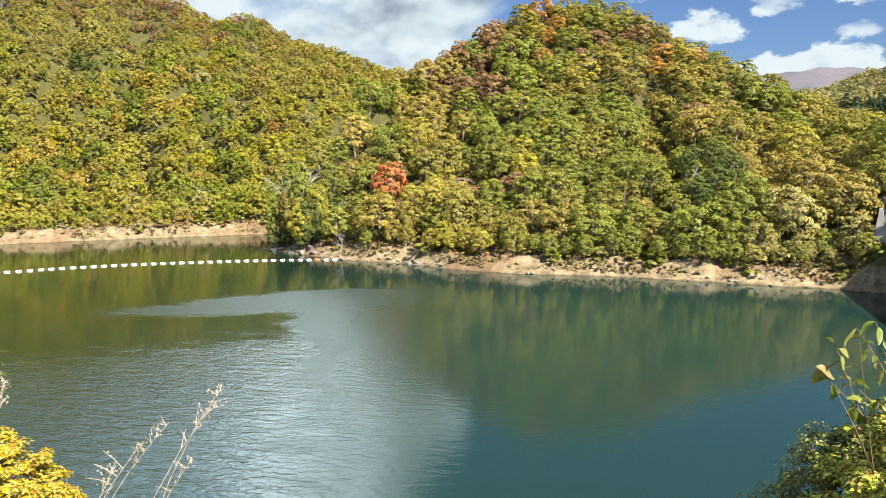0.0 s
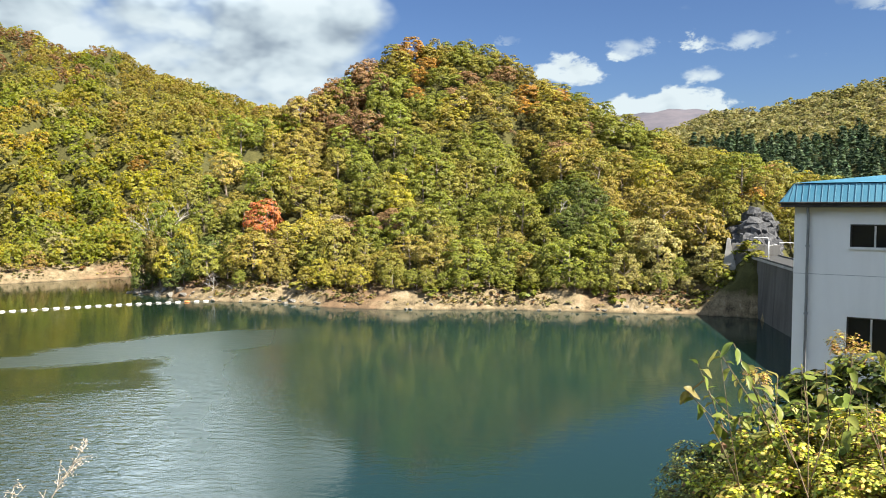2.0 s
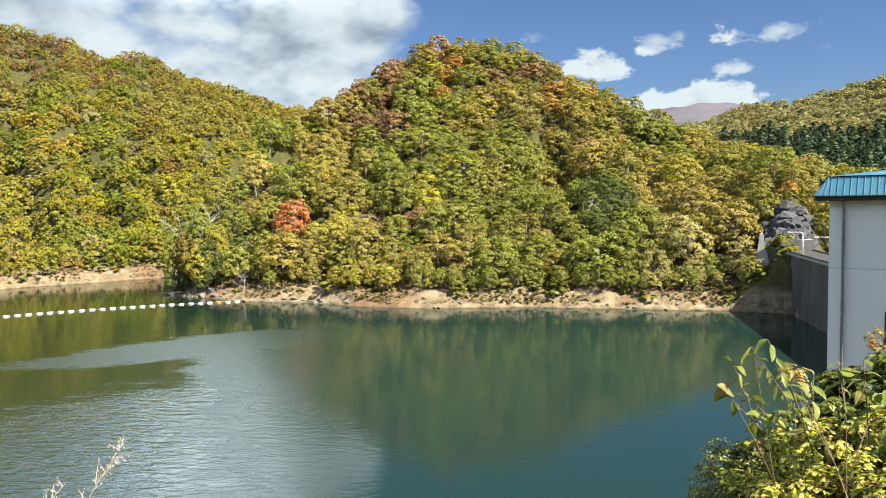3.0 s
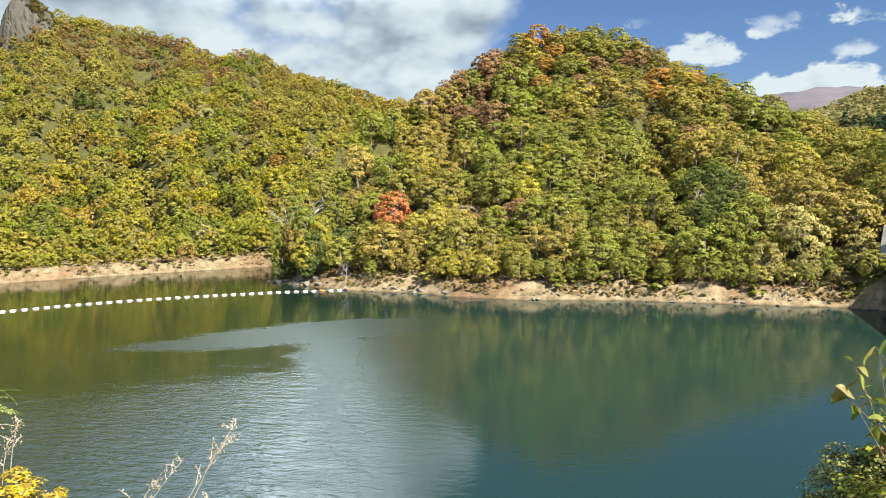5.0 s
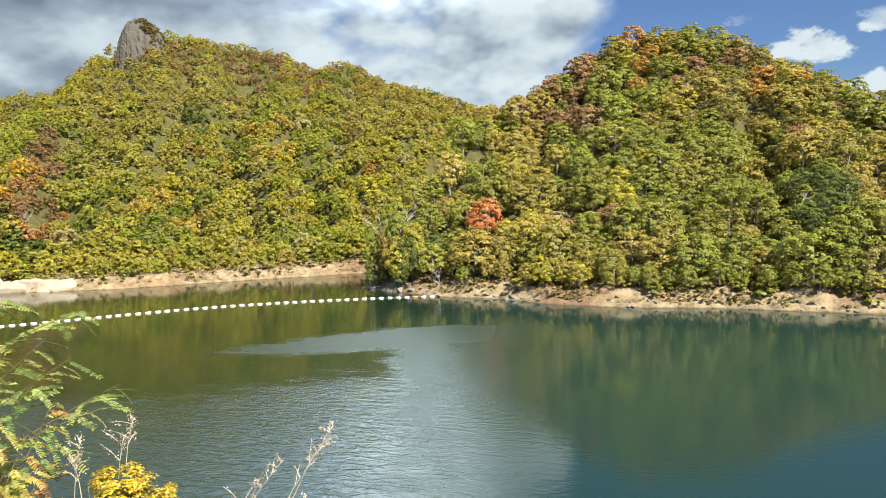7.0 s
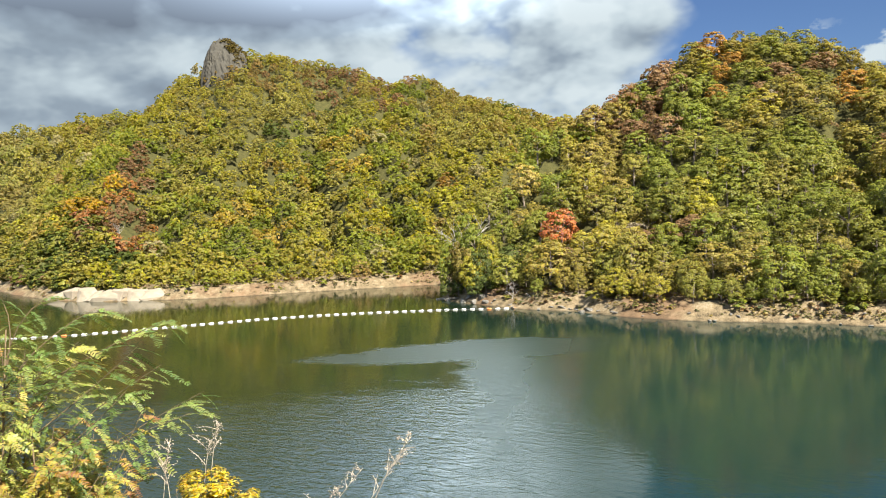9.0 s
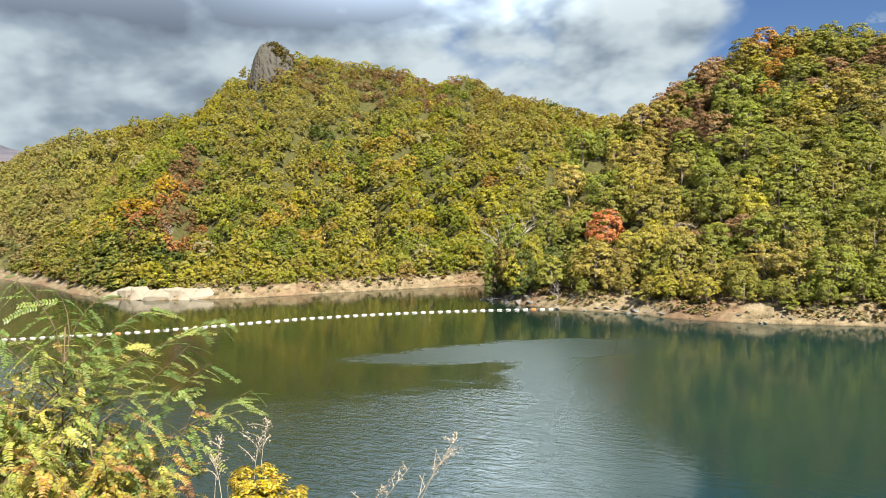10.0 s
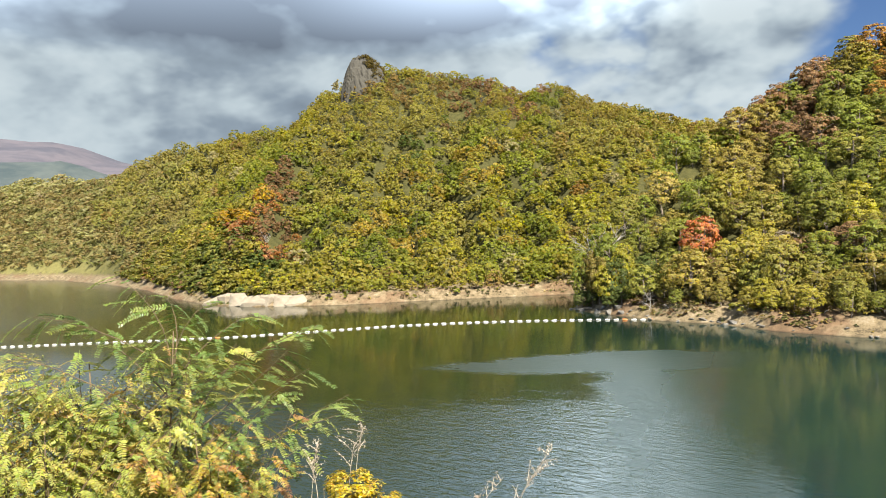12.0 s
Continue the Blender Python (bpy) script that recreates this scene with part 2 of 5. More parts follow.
def water_look(q):
    p = q.add("ShaderNodeNewGeometry").outputs["Position"]
    s = q.add("ShaderNodeSeparateXYZ", {0: p})
    x, y = s.outputs[0], s.outputs[1]
    wob = q.math("SUBTRACT", q.noise(p, 0.05, 5.0, 0.6, 0.8), 0.5)
    streak = q.math("SUBTRACT", q.noise(q.vmath("MULTIPLY", p, (0.35, 1.4, 0.0)), 0.22, 5.0, 0.65, 0.6), 0.5)

    def bank_line(stops):
        """An edge's x for each y: stops of (y, x)."""
        v = q.ramp(q.math("DIVIDE", y, 160.0), [(a / 160.0, ((b + 60) / 80.0,) * 3) for a, b in stops])
        return q.math("SUBTRACT", q.math("MULTIPLY", v, 80.0), 60.0)

    # a lane of fine ripples under the bright gap in the hills, sharp on its west side, with a tongue reaching west
    left = bank_line([(35, -9.5), (57, -13), (68, -14.3), (80, -16.8), (96, -19.8), (108, -24)])
    right = bank_line([(35, -6), (57, -8), (70, -8.5), (85, -9), (102, -9), (120, -10)])
    off_l = q.math("ADD", q.math("SUBTRACT", x, left), q.math("ADD", q.math("MULTIPLY", wob, 9.0), q.math("MULTIPLY", streak, 9.0)))
    off_r = q.math("ADD", q.math("SUBTRACT", x, right), q.math("MULTIPLY", wob, 10.0))
    lane = q.math("MULTIPLY", q.math("MULTIPLY", q.span(off_l, -1.0, 4.0), q.span(off_r, -9.0, 14.0, 1.0, 0.0)), q.span(y, 138.0, 116.0))
    slant = q.math("SUBTRACT", q.math("SUBTRACT", y, 126.0), q.math("MULTIPLY", q.math("ADD", x, 20.0), 0.30))
    t1 = q.add("ShaderNodeCombineXYZ", {0: q.math("DIVIDE", q.math("ADD", x, 20.0), 34.0), 1: q.math("DIVIDE", slant, 11.0)}).outputs[0]
    tongue = q.span(q.math("ADD", q.vmath("LENGTH", t1, out=1), q.math("ADD", q.math("MULTIPLY", wob, 0.5), q.math("MULTIPLY", streak, 0.7))), 0.72, 1.08, 1.0, 0.0)
    tongue = q.math("MULTIPLY", tongue, q.span(x, -14.0, 10.0, 1.0, 0.0))
    lane = q.math("MAXIMUM", lane, tongue)
    # wind ripples nearer the bank, west of the lane, and the windy western arm
    edge = q.math("ADD", q.math("MULTIPLY", q.math("ADD", x, 25.0), 0.30), 101.0)
    fore = q.math("SUBTRACT", q.math("ADD", y, q.math("ADD", q.math("MULTIPLY", wob, 26.0), q.math("MULTIPLY", streak, 30.0))), edge)
    near = q.math("MULTIPLY", q.span(fore, 6.0, -16.0), q.span(off_l, 11.0, -3.0, 0.10, 1.0))
    near = q.math("MULTIPLY", near, q.math("MULTIPLY", q.span(x, 2.0, -10.0), q.span(x, -75.0, -30.0, 0.45, 1.0)))
    west = q.span(q.math("ADD", x, q.math("MULTIPLY", wob, 60.0)), -150.0, -215.0)
    pw = q.vmath("MULTIPLY", q.add("ShaderNodeVectorRotate", {"Vector": p, "Angle": 0.25}).outputs[0], (0.5, 1.4, 1.0))
    w1 = q.noise(pw, 0.75, 3.0, 0.62, 0.5)
    w2 = q.noise(pw, 2.4, 2.0, 0.6, 0.2)
    h = q.math("ADD", w1, q.math("MULTIPLY", w2, 0.32))
    amp = q.math("ADD", q.span(near, 0.0, 1.0, 0.012, 0.115, False), q.math("ADD", q.math("MULTIPLY", west, 0.02), q.math("MULTIPLY", lane, 0.03)))
    b = q.add("ShaderNodeBump", {"Strength": 1.0, "Distance": amp, "Height": h})
    deep = q.mix(q.span(x, -55.0, 5.0), (0.010, 0.020, 0.008), (0.010, 0.029, 0.024))
    ro = q.math("MAXIMUM", q.span(near, 0.0, 0.6, 0.075, 0.06), q.math("MAXIMUM", q.math("MULTIPLY", q.math("POWER", lane, 0.6), 0.31), q.math("MULTIPLY", west, 0.14)))
    return q.add("ShaderNodeBsdfPrincipled", {"Base Color": deep, "Roughness": ro, "IOR": 1.42, "Normal": b.outputs[0]}).outputs[0]


M_WATER = material("lake_water", water_look)

# ---------------------------------------------------------------- the land, in plan
# north shore of the lake from the far west arm to the dam, the dam's face, and the near bank back again
NORTH_SHORE = [(-1400, 560), (-900, 470), (-516, 378), (-433, 363), (-336, 314), (-271, 274), (-215, 232), (-182, 212), (-157, 206), (-126, 209), (-98, 222),
               (-56, 238), (-44, 239), (-38, 228), (-42, 214), (-47, 203), (-46, 197), (-39, 190), (-22, 176), (-9, 171), (3, 161), (15, 155),
               (38, 150), (59, 141), (74, 135), (84, 129)]
NEAR_SHORE = [(52, 28), (44, 31), (32, 33), (20, 33), (8, 32), (-10, 32), (-40, 31), (-80, 28), (-160, 40), (-400, 110), (-900, 260), (-1400, 350)]
LAKE = np.array(NORTH_SHORE + NEAR_SHORE, float)


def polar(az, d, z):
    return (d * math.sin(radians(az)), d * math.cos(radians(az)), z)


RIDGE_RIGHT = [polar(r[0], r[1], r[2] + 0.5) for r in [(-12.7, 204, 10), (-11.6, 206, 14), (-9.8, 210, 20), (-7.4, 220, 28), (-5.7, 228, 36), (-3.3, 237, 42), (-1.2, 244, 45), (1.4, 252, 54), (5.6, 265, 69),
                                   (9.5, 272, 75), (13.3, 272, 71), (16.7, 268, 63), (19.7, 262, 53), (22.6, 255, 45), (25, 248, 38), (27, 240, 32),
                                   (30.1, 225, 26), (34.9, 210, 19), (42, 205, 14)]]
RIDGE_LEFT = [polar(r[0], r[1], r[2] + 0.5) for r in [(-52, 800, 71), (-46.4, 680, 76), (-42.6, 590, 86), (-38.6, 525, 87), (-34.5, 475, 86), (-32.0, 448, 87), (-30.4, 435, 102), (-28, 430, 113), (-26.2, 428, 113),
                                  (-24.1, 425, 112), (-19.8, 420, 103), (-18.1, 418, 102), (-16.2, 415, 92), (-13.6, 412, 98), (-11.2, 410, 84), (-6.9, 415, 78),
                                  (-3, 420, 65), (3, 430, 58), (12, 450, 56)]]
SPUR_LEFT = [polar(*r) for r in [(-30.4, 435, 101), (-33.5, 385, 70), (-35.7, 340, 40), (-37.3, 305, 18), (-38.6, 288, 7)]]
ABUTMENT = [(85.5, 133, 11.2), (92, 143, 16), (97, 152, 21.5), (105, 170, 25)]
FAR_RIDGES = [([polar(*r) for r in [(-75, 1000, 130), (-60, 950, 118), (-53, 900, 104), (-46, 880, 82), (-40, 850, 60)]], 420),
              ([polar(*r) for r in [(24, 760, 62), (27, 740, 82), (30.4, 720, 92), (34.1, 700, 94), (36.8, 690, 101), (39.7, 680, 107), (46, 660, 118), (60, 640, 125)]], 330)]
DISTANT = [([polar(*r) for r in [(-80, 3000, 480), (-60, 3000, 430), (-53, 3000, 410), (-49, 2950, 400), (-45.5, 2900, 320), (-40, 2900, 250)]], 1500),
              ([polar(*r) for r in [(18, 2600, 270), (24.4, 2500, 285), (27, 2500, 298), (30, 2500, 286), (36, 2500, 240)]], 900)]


# ravines and bosses of the near hill: azimuth, half width in degrees, depth or height in metres
GULLIES = [(-5.4, 0.9, 5.0), (1.2, 0.8, 6.0), (16.6, 1.1, 9.0), (23.5, 1.0, 4.0), (-34.0, 0.8, 9.0), (-17.3, 0.7, 6.0), (-21.8, 0.9, 7.0), (-26.2, 0.7, 6.0), (-30.2, 0.8, 6.0), (-14.0, 0.6, 5.0)]
BOSSES = [(-8.5, 1.8, 3.0), (-2.0, 1.8, 3.5), (7.5, 3.0, 4.5), (20.0, 1.6, 3.0)]


def seg_field(P, line, closed=False):
    """Distance of points P (n, 2) to a line in plan, and the line's height at the nearest place."""
    L = np.array([(*p, 0)[:3] for p in line], float)
    if closed:
        L = np.vstack([L, L[:1]])
    best = np.full(len(P), 1e18)
    zz = np.zeros(len(P))
    for a, b in zip(L[:-1], L[1:]):
        d = b[:2] - a[:2]
        t = np.clip(((P - a[:2]) @ d) / (d @ d), 0, 1)
        q = ((P - a[:2] - t[:, None] * d) ** 2).sum(1)
        m = q < best
        best[m] = q[m]
        zz[m] = (a[2] + t * (b[2] - a[2]))[m]
    return np.sqrt(best), zz


def crest_height(P, line):
    """Height of the ridge as felt at P: near stretches count most, so that slopes stay smooth."""
    L = np.array(line)
    S = np.concatenate([np.linspace(a, b, 5)[:-1] for a, b in zip(L[:-1], L[1:])] + [L[-1:]])
    num, den = np.zeros(len(P)), np.zeros(len(P))
    for x, y, z in S:
        w = 1.0 / ((P[:, 0] - x) ** 2 + (P[:, 1] - y) ** 2 + 9.0) ** 2
        num += w * z
        den += w
    return num / den


def in_lake(P):
    inside = np.zeros(len(P), bool)
    n = len(LAKE)
    for i in range(n):
        (x0, y0), (x1, y1) = LAKE[i], LAKE[(i + 1) % n]
        if y0 == y1:
            continue
        c = ((y0 > P[:, 1]) != (y1 > P[:, 1])) & (P[:, 0] < (x1 - x0) * (P[:, 1] - y0) / (y1 - y0) + x0)
        inside ^= c
    return inside


WAVES = [(np.random.uniform(0, 6.28), np.random.uniform(0, 6.28), k) for k in (0.035, 0.05, 0.075, 0.11, 0.16, 0.23)]


def rough(P, waves=WAVES):
    """Smooth uneven ground, about +-1."""
    out = np.zeros(len(P))
    for a, ph, k in waves:
        u, v = P[:, 0] * math.cos(a) + P[:, 1] * math.sin(a), -P[:, 0] * math.sin(a) + P[:, 1] * math.cos(a)
        out += np.sin(u * k + ph + 1.3 * np.sin(v * k * 0.7 + ph)) * 0.035 / k * 0.5
    return out


def land(P):
    """Height of the land at points P (n, 2); also the distance to the lake's edge."""
    P = np.asarray(P, float)
    ds, _ = seg_field(P, LAKE, closed=True)
    wet = in_lake(P)
    shore_wob = 0.6 * np.sin(P[:, 0] * 0.31 + 0.7 * np.sin(P[:, 1] * 0.23)) + 0.5 * np.sin(P[:, 0] * 0.77 + P[:, 1] * 0.5)
    dsn = np.maximum(ds + shore_wob * np.clip(ds / 2, 0, 1), 0)
    z = np.minimum(dsn * 0.62, 3.2) + np.clip(dsn - 5, 0, 40) * 0.04
    north = P[:, 1] > 100
    off_ridge = np.full(len(P), 1e9)
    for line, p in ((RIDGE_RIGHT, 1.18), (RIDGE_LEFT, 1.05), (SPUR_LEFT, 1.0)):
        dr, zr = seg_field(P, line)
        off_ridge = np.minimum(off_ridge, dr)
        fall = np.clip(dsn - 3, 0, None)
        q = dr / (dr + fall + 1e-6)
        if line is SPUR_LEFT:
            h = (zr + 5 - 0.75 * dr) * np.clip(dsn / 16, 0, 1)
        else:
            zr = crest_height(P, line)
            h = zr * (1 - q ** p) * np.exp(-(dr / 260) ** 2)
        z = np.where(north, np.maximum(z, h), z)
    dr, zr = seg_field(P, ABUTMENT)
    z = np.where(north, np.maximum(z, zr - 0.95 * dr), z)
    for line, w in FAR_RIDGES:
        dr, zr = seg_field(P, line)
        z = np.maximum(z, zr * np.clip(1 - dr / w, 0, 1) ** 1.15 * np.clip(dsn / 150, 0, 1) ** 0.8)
    bumps = rough(P) * np.clip((dsn - 8) / 40, 0, 1)
    # bosses and gullies that run down the slopes
    az_p = np.degrees(np.arctan2(P[:, 0], P[:, 1]))
    d_p = np.hypot(P[:, 0], P[:, 1])
    gully = np.sin(az_p * 0.62 + 0.9 * np.sin(d_p * 0.045) + 0.5) + 0.6 * np.sin(az_p * 1.31 + 1.2 * np.sin(d_p * 0.06 + 1.0) + 2.0)
    gully = gully * np.where(az_p < -13.5, 2.8, 0.5)
    for g_az, g_wide, g_deep in GULLIES:
        gully -= g_deep * np.exp(-((az_p - g_az + 0.9 * np.sin(d_p * 0.06)) / g_wide) ** 2)
    for b_az, b_wide, b_high in BOSSES:
        gully += b_high * np.exp(-((az_p - b_az) / b_wide) ** 2)
    bumps = bumps * 2.2 * np.clip(off_ridge / 30, 0.25, 1) + gully * np.clip(off_ridge / 35, 0.1, 1) * np.clip((dsn - 4) / 30, 0, 1) * np.clip((z - 3) / 12, 0, 1)
    lumps = 0.5 * np.sin(P[:, 0] * 0.9 + 1.7 * np.sin(P[:, 1] * 0.6)) * np.sin(P[:, 1] * 1.1 + P[:, 0] * 0.33) + 0.35 * np.sin(P[:, 0] * 0.37 + 0.9)
    bumps = bumps + lumps * np.clip(dsn / 3 - 0.2, 0, 1) * np.clip((14 - dsn) / 6, 0, 1)
    z = z + np.where(north & (d_p < 800), bumps, 0)
    # the near bank: a road verge behind a steep slope to the water
    near = ~north & (P[:, 0] < 60 + 0.2 * P[:, 1])
    bank = np.minimum(dsn * 0.74, 22.4 + 0.15 * rough(P)) + np.clip(-P[:, 1] - 9, 0, 60) * 0.5
    yard = np.clip((P[:, 0] - 14) / 6, 0, 1) * np.clip((P[:, 1] - 8) / 8, 0, 1)
    bank = bank * (1 - yard) + np.minimum(bank, 11.0) * yard
    z = np.where(near, np.maximum(bank, 0), z)
    return np.where(wet, -np.minimum(ds * 0.5, 8.0) - 0.02, z), ds


def mesh_from(name, V, F, mats=(), smooth=False, tint=None):
    """A mesh from arrays; F holds faces of one size. tint: a colour for each vertex."""
    V, F = np.asarray(V, np.float32), np.asarray(F, np.int32)
    me = bpy.data.meshes.new(name)
    me.vertices.add(len(V))
    me.vertices.foreach_set("co", V.ravel())
    k = F.shape[1]
    me.loops.add(F.size)
    me.loops.foreach_set("vertex_index", F.ravel())
    me.polygons.add(len(F))
    me.polygons.foreach_set("loop_start", np.arange(0, F.size, k, dtype=np.int32))
    me.polygons.foreach_set("loop_total", np.full(len(F), k, np.int32))
    if smooth:
        me.polygons.foreach_set("use_smooth", np.ones(len(F), bool))
    if tint is not None:
        at = me.attributes.new("tint", "FLOAT_COLOR", "POINT")
        at.data.foreach_set("color", np.c_[tint, np.ones(len(V))].astype(np.float32).ravel())
    for m in mats:
        me.materials.append(m)
    me.update(calc_edges=True)
    return me


def joined(*parts):
    return np.concatenate([np.arange(a, b - 1e-6, s) for a, b, s in parts])


def outward(core, lo, hi, grow=1.16):
    c = list(core)
    s = c[-1] - c[-2]
    while c[-1] < hi:
        s *= grow
        c.append(c[-1] + s)
    s = c[1] - c[0]
    while c[0] > lo:
        s *= grow
        c.insert(0, c[0] - s)
    return np.array(c)


GX = outward(joined((-620, -300, 8), (-300, -62, 3.2), (-62, 96, 1.25), (96, 150, 3.2), (150, 600, 14)), -4600, 4600)
GY = outward(joined((-12, 126, 3.2), (126, 216, 1.25), (216, 330, 3.0), (330, 500, 7), (500, 760, 13)), -1500, 4700)
XX, YY = np.meshgrid(GX, GY)
PP = np.c_[XX.ravel(), YY.ravel()]
ZZ, _ = land(PP)
nx, ny = len(GX), len(GY)
idx = np.arange(nx * ny).reshape(ny, nx)
quads = np.stack([idx[:-1, :-1], idx[:-1, 1:], idx[1:, 1:], idx[1:, :-1]], -1).reshape(-1, 4)
ground = new("ground", mesh_from("ground", np.c_[PP, ZZ], quads, [M_GROUND], smooth=True))
tagged(ground, "wooded valley slopes with a bare tan earth bank", "ground", kind="structure")

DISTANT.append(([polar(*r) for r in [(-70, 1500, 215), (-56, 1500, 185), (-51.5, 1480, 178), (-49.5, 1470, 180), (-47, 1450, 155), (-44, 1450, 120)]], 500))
for k_, (line, w) in enumerate(DISTANT):
    c = np.array(line)[:, :2]
    lo, hi = c.min(0) - w, c.max(0) + w
    gx, gy = np.meshgrid(np.linspace(lo[0], hi[0], 70), np.linspace(lo[1], hi[1], 60))
    Q = np.c_[gx.ravel(), gy.ravel()]
    dr, zr = seg_field(Q, line)
    hz = zr * np.clip(1 - dr / w, -0.1, 1) + 9 * rough(Q * 0.12) - 6
    ii = np.arange(70 * 60).reshape(60, 70)
    fq = np.stack([ii[:-1, :-1], ii[:-1, 1:], ii[1:, 1:], ii[1:, :-1]], -1).reshape(-1, 4)
    tagged(new("backdrop_mountain", mesh_from("backdrop_mountain", np.c_[Q, hz], fq, [M_FARGREEN if k_ == 2 else M_FAR], smooth=True)), "distant dark conifer hill" if k_ == 2 else "distant mauve-brown mountain ridge, tinted for haze, under cloud", "mountain", kind="structure")

water = new("water", mesh_from("water", [(-3000, -200, 0), (600, -200, 0), (600, 1200, 0), (-3000, 1200, 0)], [(0, 1, 2, 3)], [M_WATER]))
tagged(water, "calm dark green reservoir water with ruffled patches", "water", kind="structure")


def part(name, bm, mat, parent=None, label="", smooth=False):
    """Link a bmesh (or a mesh) as one object under a thing."""
    if isinstance(bm, bmesh.types.BMesh):
        me = bpy.data.meshes.new(name)
        bm.to_mesh(me)
        bm.free()
        if mat:
            me.materials.append(mat)
        if smooth:
            for f in me.polygons:
                f.use_smooth = True
    else:
        me = bm
    ob = new(name, me)
    ob.parent = parent
    if label:
        tagged(ob, label)
    return ob


def box(bm, x0, y0, z0, x1, y1, z1, bevel=0.0):
    r = bmesh.ops.create_cube(bm, size=1.0, matrix=Matrix.Translation(((x0 + x1) / 2, (y0 + y1) / 2, (z0 + z1) / 2)) @ Matrix.Diagonal((x1 - x0, y1 - y0, z1 - z0, 1)))
    if bevel:
        es = list({e for v in r["verts"] for e in v.link_edges})
        bmesh.ops.bevel(bm, geom=es, offset=bevel, segments=2, affect="EDGES")
    return bm


def tube(bm, pts, radii, sides=8):
    """A tapered tube through points."""
    rings = []
    for i, p in enumerate(pts):
        p = Vector(p)
        d = (Vector(pts[min(i + 1, len(pts) - 1)]) - Vector(pts[max(i - 1, 0)])).normalized()
        u = d.orthogonal().normalized()
        if rings:
            u = (rings[-1][1] - d * rings[-1][1].dot(d)).normalized()
        w = d.cross(u)
        r = radii[i] if hasattr(radii, "__len__") else radii
        rings.append(([bm.verts.new(p + r * (u * math.cos(2 * math.pi * k / sides) + w * math.sin(2 * math.pi * k / sides))) for k in range(sides)], u))
    for (a, _), (b, _) in zip(rings[:-1], rings[1:]):
        for k in range(sides):
            bm.faces.new((a[k], a[(k + 1) % sides], b[(k + 1) % sides], b[k]))
    bm.faces.new(rings[0][0][::-1])
    bm.faces.new(rings[-1][0])
    return bm


# ---------------------------------------------------------------- trees
RNG = np.random.default_rng(7)


def unit(v):
    return v / np.linalg.norm(v, axis=-1, keepdims=True)


def crown_cards(rng, n, clumps, size, squat=0.62, conifer=False, sides=4, slim=1.0):
    """n diamond leaf sprays on a crown of unit radius, base at z=0, top at about z=2: sprays sit on rounded clumps."""
    if conifer:
        h = rng.random(n) ** 0.8
        a = rng.random(n) * 6.283
        r = (1 - h) * (0.55 + 0.45 * rng.random(n)) + 0.04
        C = np.c_[np.cos(a) * r, np.sin(a) * r, h * 4.2]
        nrm = unit(np.c_[np.cos(a), np.sin(a), np.full(n, 0.9)] + rng.normal(0, 0.35, (n, 3)))
    else:
        phi = rng.random(clumps) * 6.283
        el = np.arcsin(rng.uniform(-0.85, 1.0, clumps))
        rad = rng.uniform(0.45, 0.84, clumps)
        cc = np.c_[np.cos(phi) * np.cos(el * 0.85) * rad, np.sin(phi) * np.cos(el * 0.85) * rad, 0.98 + np.sin(el) * rad]
        cr = rng.uniform(0.14, 0.32, clumps)
        which = rng.choice(clumps, n, p=cr ** 2 / (cr ** 2).sum())
        if squat < 0.3:
            # flat, ragged trays of leaf one above the other
            cr *= 1.35
            ang, rr = rng.random(n) * 6.283, np.sqrt(rng.random(n))
            lobe = 1 + 0.35 * np.sin(3 * ang + which * 1.7) * np.sin(2 * ang + which)
            r1 = rr * lobe * cr[which]
            tip_ = rng.normal(0, 0.16, (clumps, 2))[which]
            off = np.c_[np.cos(ang) * r1, np.sin(ang) * r1]
            C = cc[which] + np.c_[off, (off * tip_).sum(1) + rng.normal(0, squat * 0.16, n) - 0.35 * r1 * rr]
            out = unit(C - (0, 0, 0.9))
            nrm = unit(out * 0.55 + (0, 0, 0.75) + rng.normal(0, 0.26, (n, 3)))
        else:
            d = unit(rng.normal(0, 1, (n, 3)) + (0, 0, 0.5))
            C = cc[which] + d * (1.2, 1.2, squat) * cr[which][:, None] * rng.uniform(0.6, 1.06, n)[:, None]
            out = unit(C - (0, 0, 0.9))
            nrm = unit(d * (0.45, 0.45, 0.3) + out * 0.45 + (0, 0, 0.7) + rng.normal(0, 0.2, (n, 3)))
    u = unit(np.cross(nrm, (0, 0, 1.0)) + rng.normal(0, 0.6 if squat < 0.5 else 2.0, (n, 3)))
    u = unit(u - nrm * (u * nrm).sum(1, keepdims=True))
    w = np.cross(nrm, u)
    s = size * rng.uniform(0.65, 1.35, n)[:, None]
    bend = nrm * s * 0.22
    if sides == 3:
        return np.stack([C + u * s * 1.1, C + w * s * 0.68 * slim - u * s * 0.6, C - w * s * 0.68 * slim - u * s * 0.6], 1)   # n, 3, 3
    return np.stack([C + u * s, C + w * s * 0.62 + bend, C - u * s * 0.9, C - w * s * 0.62 + bend], 1)   # n, 4, 3


